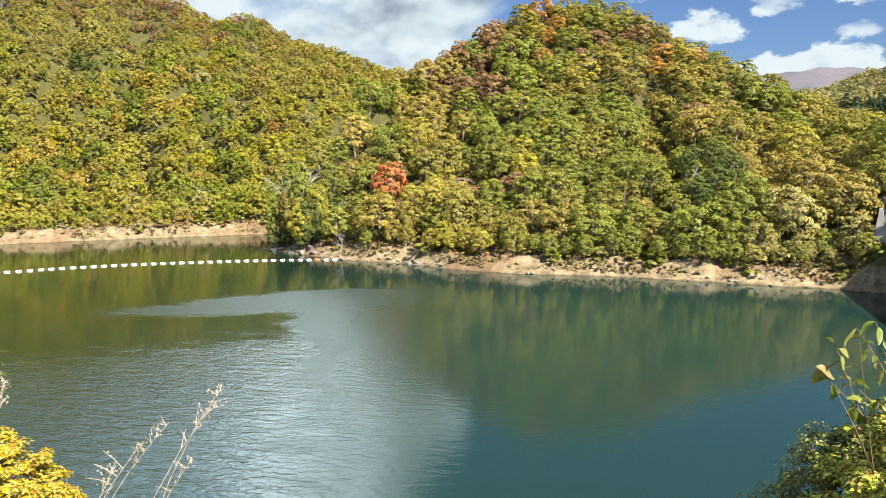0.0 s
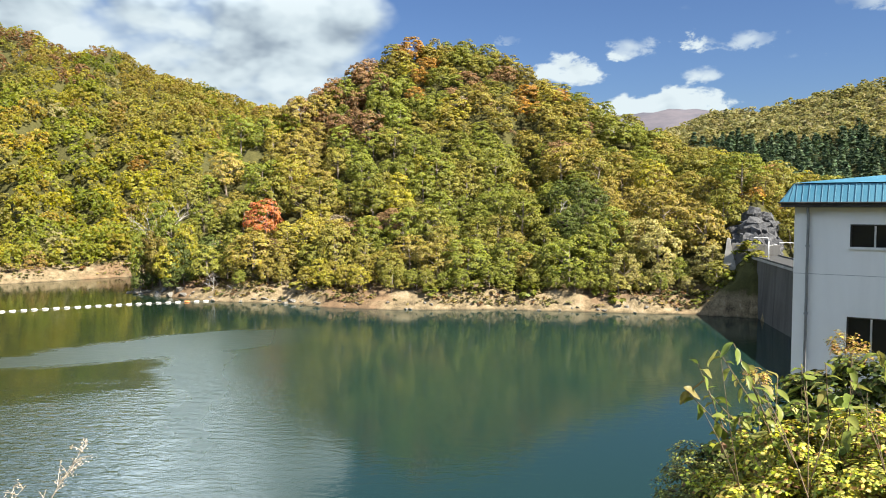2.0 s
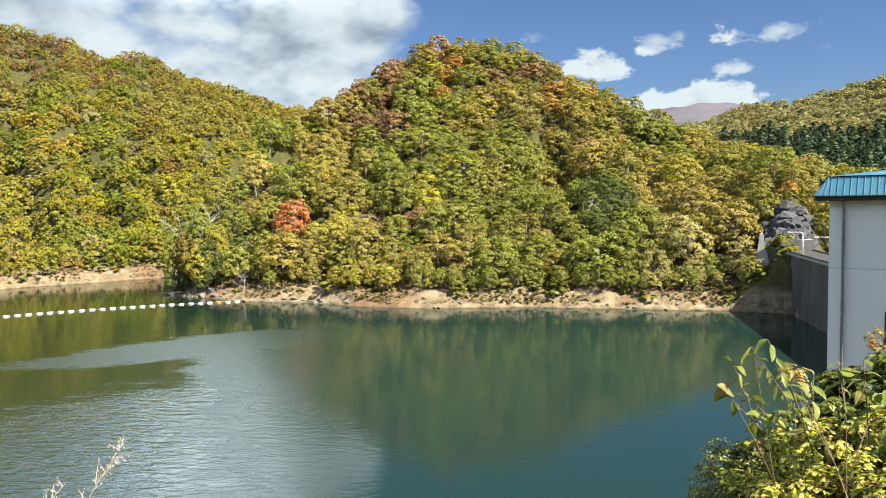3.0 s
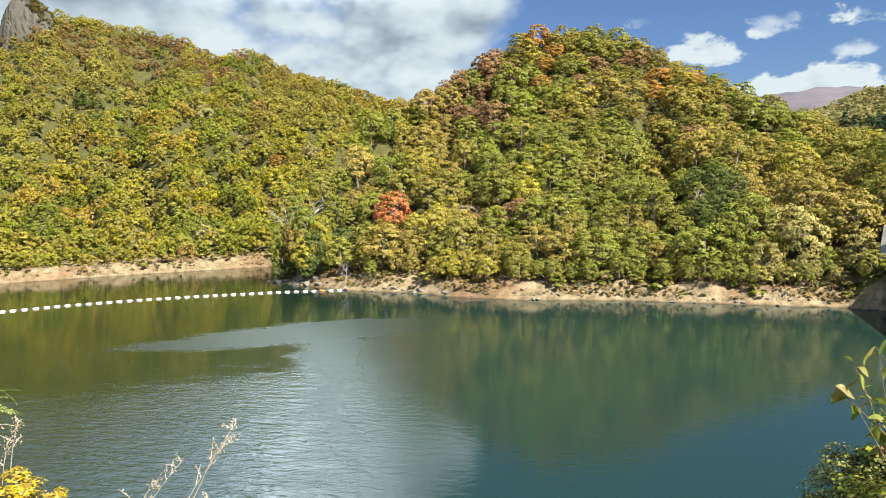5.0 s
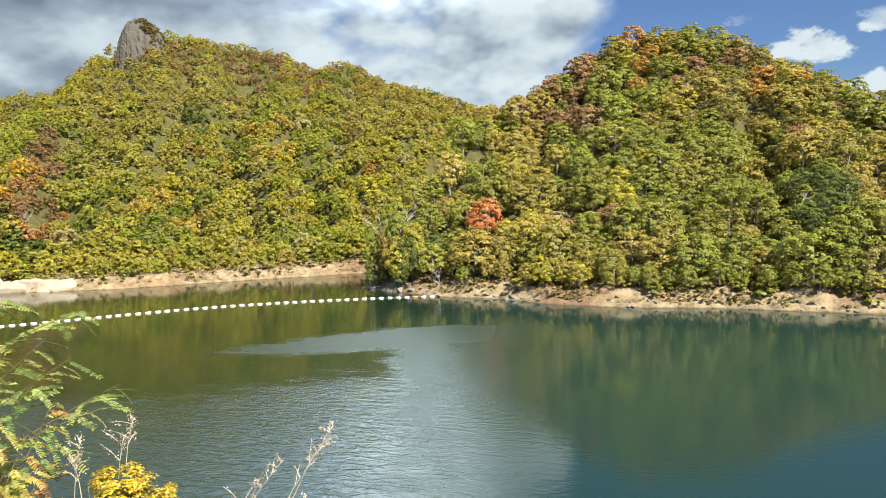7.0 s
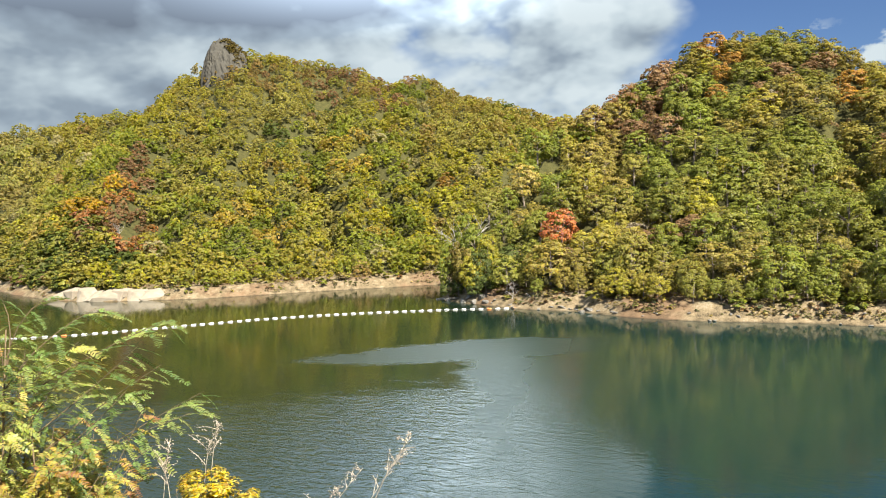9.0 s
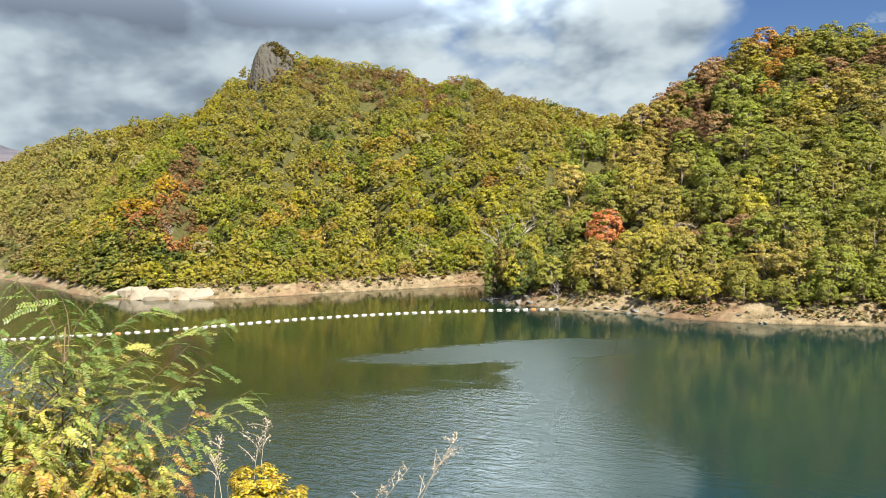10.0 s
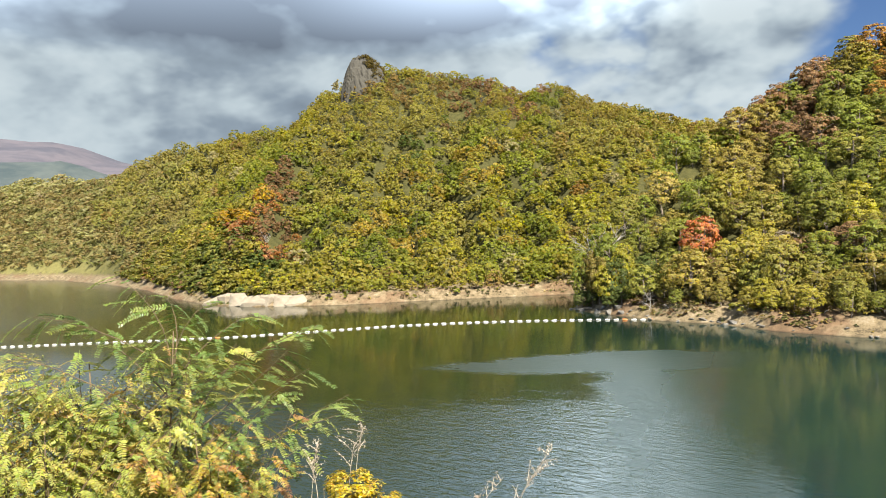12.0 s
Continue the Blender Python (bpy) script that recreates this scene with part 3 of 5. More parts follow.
def crown_domes(rng, n, lobes, size, squat=0.5, low=-0.6, spread=0.3):
    """n small leaf sprays on a broad crown of unit radius, base at z=0, top at about z=2: sprays lie on the shells of overlapping rounded boughs."""
    k = np.arange(lobes)
    ze = low + (1.0 - low) * (k + 0.5) / lobes
    ph = k * 2.39996 + rng.normal(0, 0.35, lobes)
    ri = np.sqrt(np.maximum(1 - ze ** 2, 0.02))
    rad = rng.uniform(0.58, 0.90, lobes)
    cc = np.c_[np.cos(ph) * ri * rad, np.sin(ph) * ri * rad, 0.95 + ze * rad * 1.02]
    cr = rng.uniform(0.17, 0.33, lobes)
    which = rng.choice(lobes, n, p=cr ** 2 / (cr ** 2).sum())
    out = unit(cc - (0, 0, 0.75))[which]
    d = unit(unit(rng.normal(0, 1, (n, 3))) + out * 0.55 + (0, 0, 0.45))
    layer = np.round(d[:, 2] * 2.5) / 2.5 * 0.5 + d[:, 2] * 0.5
    C = cc[which] + np.c_[d[:, 0], d[:, 1], layer * squat] * cr[which][:, None] * rng.uniform(0.80, 1.06, n)[:, None]
    nrm = unit(d * 0.75 + out * 0.25 + (0, 0, 0.12) + rng.normal(0, spread, (n, 3)))
    u = unit(np.cross(nrm, (0, 0, 1.0)) + rng.normal(0, 0.5, (n, 3)))
    u = unit(u - nrm * (u * nrm).sum(1, keepdims=True))
    w = np.cross(nrm, u)
    s = size * rng.uniform(0.65, 1.35, n)[:, None]
    return np.stack([C + u * s * 1.15, C + w * s * 0.66 - u * s * 0.6, C - w * s * 0.66 - u * s * 0.6], 1)


def packed(rng, P, R, close=0.74):
    """Which of the places P hold a tree of radius R, none too near another: a wood's own spacing."""
    cell, grid, keep = 2 * R.max() * close, {}, []
    for i in rng.permutation(len(P)):
        cx, cy = int(P[i, 0] // cell), int(P[i, 1] // cell)
        if all((P[i, 0] - P[j, 0]) ** 2 + (P[i, 1] - P[j, 1]) ** 2 > (close * (R[i] + R[j])) ** 2
               for ax in (-1, 0, 1) for ay in (-1, 0, 1) for j in grid.get((cx + ax, cy + ay), ())):
            grid.setdefault((cx, cy), []).append(i)
            keep.append(i)
    return np.array(sorted(keep))


GREEN, DEEP, OLIVE, LIME, GOLD, AMBER, RUST, RED, BROWN, GREY = [np.array(c) for c in (
    (0.190, 0.215, 0.030), (0.105, 0.130, 0.030), (0.285, 0.225, 0.048), (0.335, 0.300, 0.032), (0.44, 0.285, 0.032), (0.40, 0.215, 0.040),
    (0.30, 0.145, 0.050), (0.52, 0.13, 0.045), (0.26, 0.155, 0.072), (0.29, 0.235, 0.165))]
TAN = np.array((0.32, 0.285, 0.062))
LADDER = [DEEP, GREEN, GREEN, OLIVE, LIME, LIME, GOLD, AMBER, RUST]
FIELD = [(np.random.uniform(0, 6.28), np.random.uniform(0, 6.28), k) for k in (0.03, 0.045, 0.07, 0.11)]
# mean step on the ladder from dark green to rust, and its spread
MIXES = {"shore": (2.4, 1.0), "crest": (2.4, 1.0), "left": (2.6, 0.9), "left_top": (3.1, 1.0)}


# stands that have turned together: azimuth, distance, radius, colour, share
STANDS_WEST = [
    (-35.3, 300, 9, RUST * 1.35, 0.8), (-36.5, 310, 12, BROWN, 0.7), (-38.0, 330, 10, GOLD, 0.5), (-24, 380, 30, TAN, 0.6), (-30, 350, 26, TAN, 0.5),
    (-17, 405, 24, BROWN, 0.3), (-47, 480, 50, OLIVE, 0.5), (-41, 470, 40, TAN, 0.5), (-36.0, 322, 15, RUST * 1.3, 0.6), (-34.8, 345, 12, BROWN, 0.5),
    (-25.5, 415, 26, BROWN * 0.5 + OLIVE * 0.5, 0.45), (-22, 405, 24, BROWN, 0.35), (-20, 330, 24, GOLD * 0.5 + TAN * 0.5, 0.35), (-27, 300, 18, GOLD * 0.5 + TAN * 0.5, 0.4), (-15, 300, 30, LIME, 0.4),
    (-40.6, 290, 9, DEEP, 0.9), (-33.0, 300, 12, GREEN, 0.6), (-13, 270, 16, LIME * 0.6 + TAN * 0.5, 0.6)]
STAND_RNG = random.Random(77)
for _ in range(46):
    STANDS_WEST.append((STAND_RNG.uniform(-44, -8), STAND_RNG.uniform(250, 410), STAND_RNG.uniform(7, 17), STAND_RNG.choice([GREEN, GREEN, DEEP * 1.2, LIME, LIME, TAN, TAN, GOLD * 0.5 + TAN * 0.5, OLIVE]), 0.6))
STANDS_HILL = [
    (-6, 222, 20, GREEN, 0.6), (-3, 235, 18, OLIVE, 0.6), (-8, 208, 12, OLIVE, 0.5), (-12, 360, 34, TAN, 0.6), (14, 245, 16, BROWN, 0.3),
    (4, 225, 12, GREEN, 0.4), (22, 215, 14, OLIVE, 0.5), (-3, 205, 9, BROWN, 0.3), (7, 190, 9, LIME, 0.5), (1.0, 248, 15, BROWN, 0.6),
    (3.5, 256, 12, BROWN, 0.3), (8, 258, 14, AMBER, 0.25), (17, 262, 12, AMBER, 0.3), (-10, 380, 40, OLIVE, 0.6), (-6.7, 405, 8, DEEP, 0.9),
    (33, 190, 12, AMBER, 0.2), (10, 205, 10, LIME, 0.4), (-8, 195, 8, DEEP, 0.6), (20, 185, 12, DEEP, 0.6), (26, 190, 18, OLIVE, 0.5), (26.5, 168, 13, TAN * 0.8 + GREY * 0.25, 0.65), (24.5, 160, 8, TAN, 0.5)]


def tree_colour(rng, mix, x=0.0, y=0.0):
    """A tree's leaf colour: neighbours are alike, with odd ones among them."""
    mean, spread = MIXES[mix]
    f = sum(math.sin((x * math.cos(a) + y * math.sin(a)) * k * 2 + p) for a, p, k in FIELD) * 0.45
    step = float(np.clip(mean + spread * (0.75 * f + 0.5 * rng.normal()), 0, 7.99))
    i = int(step)
    c = LADDER[i] * (1 - step + i) + LADDER[i + 1] * (step - i)
    c = c * 0.9 + OLIVE * 0.1
    odd = rng.random()
    for pa, pd, pr, pc, chance in (STANDS_WEST if x < -0.24 * y else STANDS_HILL):
        px, py = pd * math.sin(radians(pa)), pd * math.cos(radians(pa))
        if math.hypot(x - px, y - py) < pr * rng.uniform(0.6, 1.2) and rng.random() < chance:
            return pc * rng.uniform(0.8, 1.15)
    if odd < 0.018:
        c = GREY
    elif odd < 0.038:
        c = BROWN
    elif odd < 0.048:
        c = RUST
    # aerial haze put into the leaf colour: tan mixed in, then lifted
    if mix.startswith("left"):
        c = (c * 0.75 + TAN * 0.25) * np.array((1.26, 1.33, 1.06))
    if mix == "left_top":
        c = c * 0.7 + (BROWN * 0.4 + OLIVE * 0.6) * 0.3
    return c * rng.uniform(0.78, 1.0)


def scatter(rng, x0, x1, y0, y1, step):
    gx, gy = np.meshgrid(np.arange(x0, x1, step), np.arange(y0, y1, step * 0.87))
    gx = gx + (np.arange(gx.shape[0]) % 2)[:, None] * step / 2
    P = np.c_[gx.ravel(), gy.ravel()]
    return P + rng.uniform(-0.3, 0.3, P.shape) * step


def facing(P, line, margin):
    """True for places on the lake's side of a ridge, or up to margin metres behind it."""
    a = np.degrees(np.arctan2(P[:, 0], P[:, 1]))
    L = np.array(line)
    la, ld = np.degrees(np.arctan2(L[:, 0], L[:, 1])), np.hypot(L[:, 0], L[:, 1])
    o = np.argsort(la)
    return np.hypot(P[:, 0], P[:, 1]) < np.interp(a, la[o], ld[o]) + margin


def az_of(P):
    return np.degrees(np.arctan2(P[:, 0], P[:, 1]))


def forest(name, P, Z, R, H, colours, templates, label, rng, leaf=M_FOREST):
    """One object of many trees: crowns from templates, turned and scaled."""
    V, T = [], []
    n = len(templates[0])
    for i in range(len(P)):
        a = rng.random() * 6.283
        c, s = math.cos(a), math.sin(a)
        t = templates[rng.integers(len(templates))].reshape(-1, 3)
        sc = np.array([R[i] * rng.uniform(0.9, 1.1), R[i] * rng.uniform(0.9, 1.1), H[i] / 2.0])
        q = t @ np.array([[c, s, 0], [-s, c, 0], [0, 0, 1]]) * sc
        V.append(q + (P[i, 0], P[i, 1], Z[i]))
        T.append(np.repeat(colours[i][None], len(q), 0))
    V, T = np.concatenate(V), np.concatenate(T)
    me = mesh_from(name, V, np.arange(len(V)).reshape(-1, templates[0].shape[1]), [leaf], tint=T)
    return tagged(new(name, me), label, "forest", kind="stuff")


# the wooded peninsula and its hill
P = scatter(RNG, -60, 190, 120, 300, 2.2)
Z, DS = land(P)
a = az_of(P)
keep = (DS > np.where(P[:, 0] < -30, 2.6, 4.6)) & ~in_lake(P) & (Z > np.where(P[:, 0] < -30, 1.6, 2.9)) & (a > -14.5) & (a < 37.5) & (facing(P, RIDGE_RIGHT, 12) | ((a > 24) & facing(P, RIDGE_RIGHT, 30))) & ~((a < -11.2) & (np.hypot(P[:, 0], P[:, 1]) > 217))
notch = (np.hypot(P[:, 0] - 92, P[:, 1] - 142) < 7) | ((P[:, 0] > 84) & (P[:, 1] < 139)) | ((a > 30.6) & (a < 34.6) & (np.hypot(P[:, 0], P[:, 1]) < 186))
P, Z, DS = P[keep & ~notch], Z[keep & ~notch], DS[keep & ~notch]
size_of = np.where((DS < 8.5) & (P[:, 0] > -22), RNG.uniform(1.5, 2.9, len(P)), RNG.uniform(2.7, 6.0, len(P))) * np.where(Z > 50, 0.8, 1.0)
took = packed(RNG, P, size_of, 0.60)
took = took[np.argsort(DS[took])]
P, Z, DS, SIZE = P[took], Z[took], DS[took], size_of[took]
NEAREST = min(len(P), 300)

# 300 trees along the shore stand as trees of their own
KINDS = []
for k in range(9):
    rng = np.random.default_rng(100 + k)
    cards = crown_domes(rng, 2700, 62, 0.054).reshape(-1, 3)
    KINDS.append(mesh_from("crown", cards, np.arange(len(cards)).reshape(-1, 3), [M_TREE]))
TRUNKS = []
for k in range(4):
    rng = np.random.default_rng(200 + k)
    bm = bmesh.new()
    lean = rng.normal(0, 0.05, 2)
    tube(bm, [(0, 0, -0.25), (lean[0], lean[1], 0.5), (lean[0] * 2, lean[1] * 2, 1.0), (lean[0] * 2.4, lean[1] * 2.4, 1.5)], [0.062, 0.048, 0.034, 0.012], 6)
    for j in range(6):
        aa, h = rng.random() * 6.283, rng.uniform(0.45, 1.15)
        tube(bm, [(lean[0] * 1.5, lean[1] * 1.5, h), (0.4 * math.cos(aa), 0.4 * math.sin(aa), h + 0.2), (0.75 * math.cos(aa), 0.75 * math.sin(aa), h + 0.32)], [0.022, 0.014, 0.005], 4)
    me = bpy.data.meshes.new("trunk")
    bm.to_mesh(me)
    bm.free()
    me.materials.append(M_BARK)
    TRUNKS.append(me)

WORDS = [(RED, "maple tree in red autumn leaf"), (RUST, "broadleaf tree in rust-brown autumn leaf"), (AMBER, "broadleaf tree turning amber"), (GOLD, "broadleaf tree in golden-yellow leaf"),
         (LIME, "broadleaf tree in bright yellow-green leaf"), (GREEN, "broadleaf tree in mid-green leaf"), (DEEP, "broadleaf tree in dark green leaf"),
         (OLIVE, "broadleaf tree in dull olive leaf"), (BROWN, "broadleaf tree in withered brown leaf"), (GREY, "half-bare greyish tree with thin leaf")]


def leaf_words(c):
    return min(WORDS, key=lambda w: np.abs(unit(w[0]) - unit(c)).sum() + 0.8 * abs(w[0].sum() - c.sum()))[1]


def tree(x, y, z, r, h, colour, k):
    t = new("tree")
    t.matrix_world = pose(x, y, z, 0, 0, (k * 77) % 360) @ Matrix.Diagonal((r, r, h / 2.0, 1))
    t.empty_display_size = 0.2
    tr = part("trunk", TRUNKS[k % 4], None, t)
    cr = part("crown", KINDS[k % 9], None, t)
    cr.color = (*colour, 1)
    return tagged(t, leaf_words(colour) + " on the lake bank", "tree", "trees along the shore")


for i in range(NEAREST):
    rng = np.random.default_rng(1000 + i)
    r = SIZE[i]
    tree(P[i, 0], P[i, 1], Z[i] - 0.2, r, r * rng.uniform(1.75, 2.3) + 1.2, tree_colour(rng, "shore" if Z[i] < 46 else "crest", P[i, 0], P[i, 1]), int(rng.integers(1000)))
tree(-12.6, 193, land([(-12.6, 193)])[0][0] + 2.0, 4.7, 12.0, np.array((0.42, 0.15, 0.05)), 5)

# tall trees crowd the tip of the peninsula, colours darkened for its shaded side
for i, (az_, d_, h_, c_) in enumerate([(-12.8, 199, 13, GREEN * 0.7), (-12.9, 204, 14, GREEN * 0.6), (-12.2, 196, 12, GREEN), (-12.3, 202, 15, GREEN), (-11.7, 194, 12, GREEN), (-11.6, 200, 15, OLIVE * 0.7), (-11.1, 197, 13, OLIVE),
                                       (-11.0, 204, 14, GREEN), (-10.5, 193, 12, LIME), (-10.3, 200, 14, GREEN), (-12.6, 209, 13, GREEN), (-9.8, 192, 12, DEEP), (-9.3, 196, 13, LIME)]):
    x_, y_, _ = polar(az_, d_, 0)
    if land([(x_, y_)])[0][0] > 0.7:
        tree(x_, y_, land([(x_, y_)])[0][0] - 0.2, 3.1 + 0.13 * (i % 5), h_, c_ * (0.72 + 0.05 * (i % 5)), 31 * i + 3)
# low bushes in deep tones stand in for shade at the trees' feet
for i in range(16):
    x_, y_, _ = polar(-13.0 + 0.27 * i, 191 + 5 * ((i * 7) % 3) - 0.45 * i, 0)
    if land([(x_, y_)])[0][0] > 0.6:
        tree(x_, y_, land([(x_, y_)])[0][0] - 0.3, 1.9 + 0.2 * (i % 4), 4.6 + 0.4 * (i % 3), (DEEP if i % 3 else OLIVE * 0.8) * (0.85 + 0.05 * (i % 4)), 17 * i + 1)

rng = np.random.default_rng(11)
Pf, Zf, Df = P[NEAREST:], Z[NEAREST:], DS[NEAREST:]
mixes = [tree_colour(rng, "crest" if z > 42 else "shore", x, y) for (x, y), z in zip(Pf, Zf)]
TEMPL_A = [crown_domes(np.random.default_rng(300 + k), 1900, 54, 0.064) for k in range(12)]
Rf = SIZE[NEAREST:]
forest("hill_forest", Pf, Zf - 0.6, Rf, Rf * rng.uniform(1.7, 2.2, len(Pf)), mixes, TEMPL_A, "autumn broadleaf wood covering a rounded hill", rng, M_HILL)

# undergrowth and young trees that close the gaps between the crowns
rng = np.random.default_rng(15)
Q = scatter(rng, -60, 190, 120, 300, 1.7)
QZ, QD = land(Q)
qa = az_of(Q)
room = np.min(np.hypot(Q[:, None, 0] - P[None, :, 0], Q[:, None, 1] - P[None, :, 1]) / SIZE[None, :], axis=1)
keep = (room > 0.84) & (QD > 5.5) & ~in_lake(Q) & (QZ > 3.2) & (qa > -13.5) & (qa < 37.5) & facing(Q, RIDGE_RIGHT, 6) & ~((Q[:, 0] > 82) & (Q[:, 1] < 152))
Q, QZ = Q[keep], QZ[keep]
QR = rng.uniform(1.1, 2.1, len(Q))
took = packed(rng, Q, QR, 0.62)
Q, QZ, QR = Q[took], QZ[took], QR[took]
TEMPL_Y = [crown_domes(np.random.default_rng(350 + k), 300, 20, 0.13) for k in range(6)]
forest("young_growth", Q, QZ - 0.3, QR, QR * rng.uniform(1.7, 2.3, len(Q)), [tree_colour(rng, "shore", x, y) * 0.95 for x, y in Q], TEMPL_Y, "young trees and undergrowth between the crowns", rng, M_HILL)

# the long hill across the inlet
rng = np.random.default_rng(12)
P = scatter(rng, -640, 40, 190, 560, 3.0)
Z, DS = land(P)
a = az_of(P)
D = np.hypot(P[:, 0], P[:, 1])
hidden = (a > -8.0) & (Z < 40)
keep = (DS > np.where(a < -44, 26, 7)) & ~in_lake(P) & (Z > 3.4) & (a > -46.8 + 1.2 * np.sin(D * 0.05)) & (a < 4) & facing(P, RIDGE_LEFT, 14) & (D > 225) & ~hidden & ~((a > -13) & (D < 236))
P, Z, DS, a, D = P[keep], Z[keep], DS[keep], a[keep], D[keep]
R = rng.uniform(2.5, 4.9, len(P)) * np.where(Z > 70, 0.75, 1.0) * np.where(D > 480, 1.4, 1.0)
took = packed(rng, P, R, 0.57)
P, Z, DS, a, R = P[took], Z[took], DS[took], a[took], R[took]
TEMPL_B = [crown_domes(np.random.default_rng(400 + k), 340, 30, 0.14, spread=0.55) for k in range(12)]
mixes = [tree_colour(rng, "left_top" if z > 70 + 6 * math.sin(x * 0.05) else "left", x, y) for (x, y), z in zip(P, Z)]
# haze painted into the colours, growing towards the far western end
haze_share = np.clip((-a - 39) / 6, 0, 0.45)
mixes = [c * (1 - f) + np.array((0.32, 0.28, 0.11)) * f for c, f in zip(mixes, haze_share)]
forest("far_shore_forest", P, Z - 1.5, R, R * rng.uniform(1.7, 2.4, len(P)), mixes, TEMPL_B, "yellow-green autumn wood on a steep ridge, tinted for haze", rng, M_SOFT)

# farther hills: broadleaf scrub to the west, dark conifers to the east
rng = np.random.default_rng(13)
P = scatter(rng, -1250, -380, 330, 900, 11)
Z, DS = land(P)
a = az_of(P)
keep = (DS > 20) & ~in_lake(P) & (a > -55) & (a < -42) & ((DS > 75) | (rng.random(len(P)) < 0.3)) & (~facing(P, RIDGE_LEFT, 14) | (a < -46.5)) & (rng.random(len(P)) < 0.6)
P, Z = P[keep], Z[keep]
TEMPL_C = [crown_domes(np.random.default_rng(500 + k), 90, 14, 0.27, spread=0.5) for k in range(8)]
R = rng.uniform(3.5, 7.5, len(P))
# constant beige added to each colour imitates haze on the western hills
forest("west_wood", P, Z - 1, R, R * rng.uniform(1.1, 1.6, len(P)), [tree_colour(rng, "left", x, y) * 0.4 + np.array((0.25, 0.23, 0.125)) for x, y in P], TEMPL_C, "autumn scrub on low distant hills, paled for haze", rng, M_SOFT)
P = scatter(rng, 180, 760, 330, 760, 7.0)
Z, DS = land(P)
a = az_of(P)
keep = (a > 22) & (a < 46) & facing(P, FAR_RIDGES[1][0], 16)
P, Z, a = P[keep], Z[keep], a[keep]
rise = np.degrees(np.arctan2(Z + 6 - EYE, np.hypot(P[:, 0], P[:, 1])))
con = (rise + 2.2 * rough(P * 0.9) < 3.0 + np.clip(a - 35, 0, 9) * 0.40) & (a > 29.5 + 2 * rough(P * 1.3))
TEMPL_D = [crown_cards(np.random.default_rng(600 + k), 85, 10, 0.33, conifer=True) for k in range(6)]
R = rng.uniform(3.0, 4.8, con.sum())
forest("conifer_wood", P[con], Z[con], R, R * rng.uniform(0.85, 1.3, con.sum()), [np.array((0.075, 0.11, 0.06)) * rng.uniform(0.7, 1.5) for _ in R], TEMPL_D, "dark green conifer plantation on a distant slope", rng)
thin = ~con & (rng.random(len(P)) < 0.75)
R = rng.uniform(3.6, 6.0, thin.sum())
# leaf colours pulled towards a dull beige as painted haze
forest("east_wood", P[thin], Z[thin] - 1, R, R * rng.uniform(1.4, 1.9, len(R)), [tree_colour(rng, "left_top", x, y) * 0.4 + np.array((0.19, 0.18, 0.105)) * rng.uniform(0.8, 1.15) for x, y in P[thin]], TEMPL_C, "autumn broadleaf wood on a distant slope, muted for haze", rng, M_SOFT)

# scrubby meadow at the foot of the western hills, and the steep foot of the spur
rng = np.random.default_rng(14)
P = scatter(rng, -900, -280, 260, 640, 4.6)
Z, DS = land(P)
a = az_of(P)
keep = (a > -55) & (a < -43.5) & (DS > 6) & (DS < 130) & (Z < 75) & ~in_lake(P) & (rng.random(len(P)) < np.clip((DS - 7) / 12, 0.06, 0.85))
P, Z = P[keep], Z[keep]
R = rng.uniform(2.0, 4.6, len(P))
forest("meadow_scrub", P, Z - 0.6, R, R * rng.uniform(1.1, 1.7, len(P)), [(GREY * 0.35 + (OLIVE if rng.random() < 0.6 else GREEN) * 0.6) * rng.uniform(0.9, 1.35) for _ in P], TEMPL_C, "grey-green scrub on a rough meadow", rng, M_SOFT)
P = scatter(rng, -330, -150, 200, 345, 3.4)
Z, DS = land(P)
a = az_of(P)
keep = (a > -47.5) & (a < -36.0) & (DS > 3.5) & (DS < 28) & (Z > 2.2) & ~in_lake(P)
P, Z = P[keep], Z[keep]
R = rng.uniform(1.8, 3.6, len(P))
TEMPL_E = [crown_cards(np.random.default_rng(450 + k), 260, 24, 0.17, 0.30, sides=3) for k in range(6)]
forest("spur_scrub", P, Z - 0.6, R, R * rng.uniform(1.8, 2.8, len(P)), [tree_colour(rng, "shore", x, y) * 0.8 for x, y in P], TEMPL_E, "dense dark scrub at the foot of the spur", rng)


def height(x, y):
    return float(land([(x, y)])[0][0])


def eye_polar(az, el, d):
    """A place by azimuth, elevation and level distance from the lookout."""
    return Vector((d * math.sin(radians(az)), d * math.cos(radians(az)), EYE + d * math.tan(radians(el))))


# ---------------------------------------------------------------- the dam
DAM_FAR, DAM_NEAR, CREST = Vector((84.5, 131, 0)), Vector((52, 28, 0)), 11.4
along = (DAM_FAR - DAM_NEAR).normalized()
LEN = (DAM_FAR - DAM_NEAR).length
dam = new("dam")
dam.matrix_world = Matrix.Translation(DAM_NEAR) @ Matrix.Rotation(math.atan2(along.y, along.x), 4, "Z")
tagged(dam, "stained grey concrete dam, face darkened for shade, with a level crest road", "dam")
# local x runs along the crest, +y faces the lake
n_block = 9
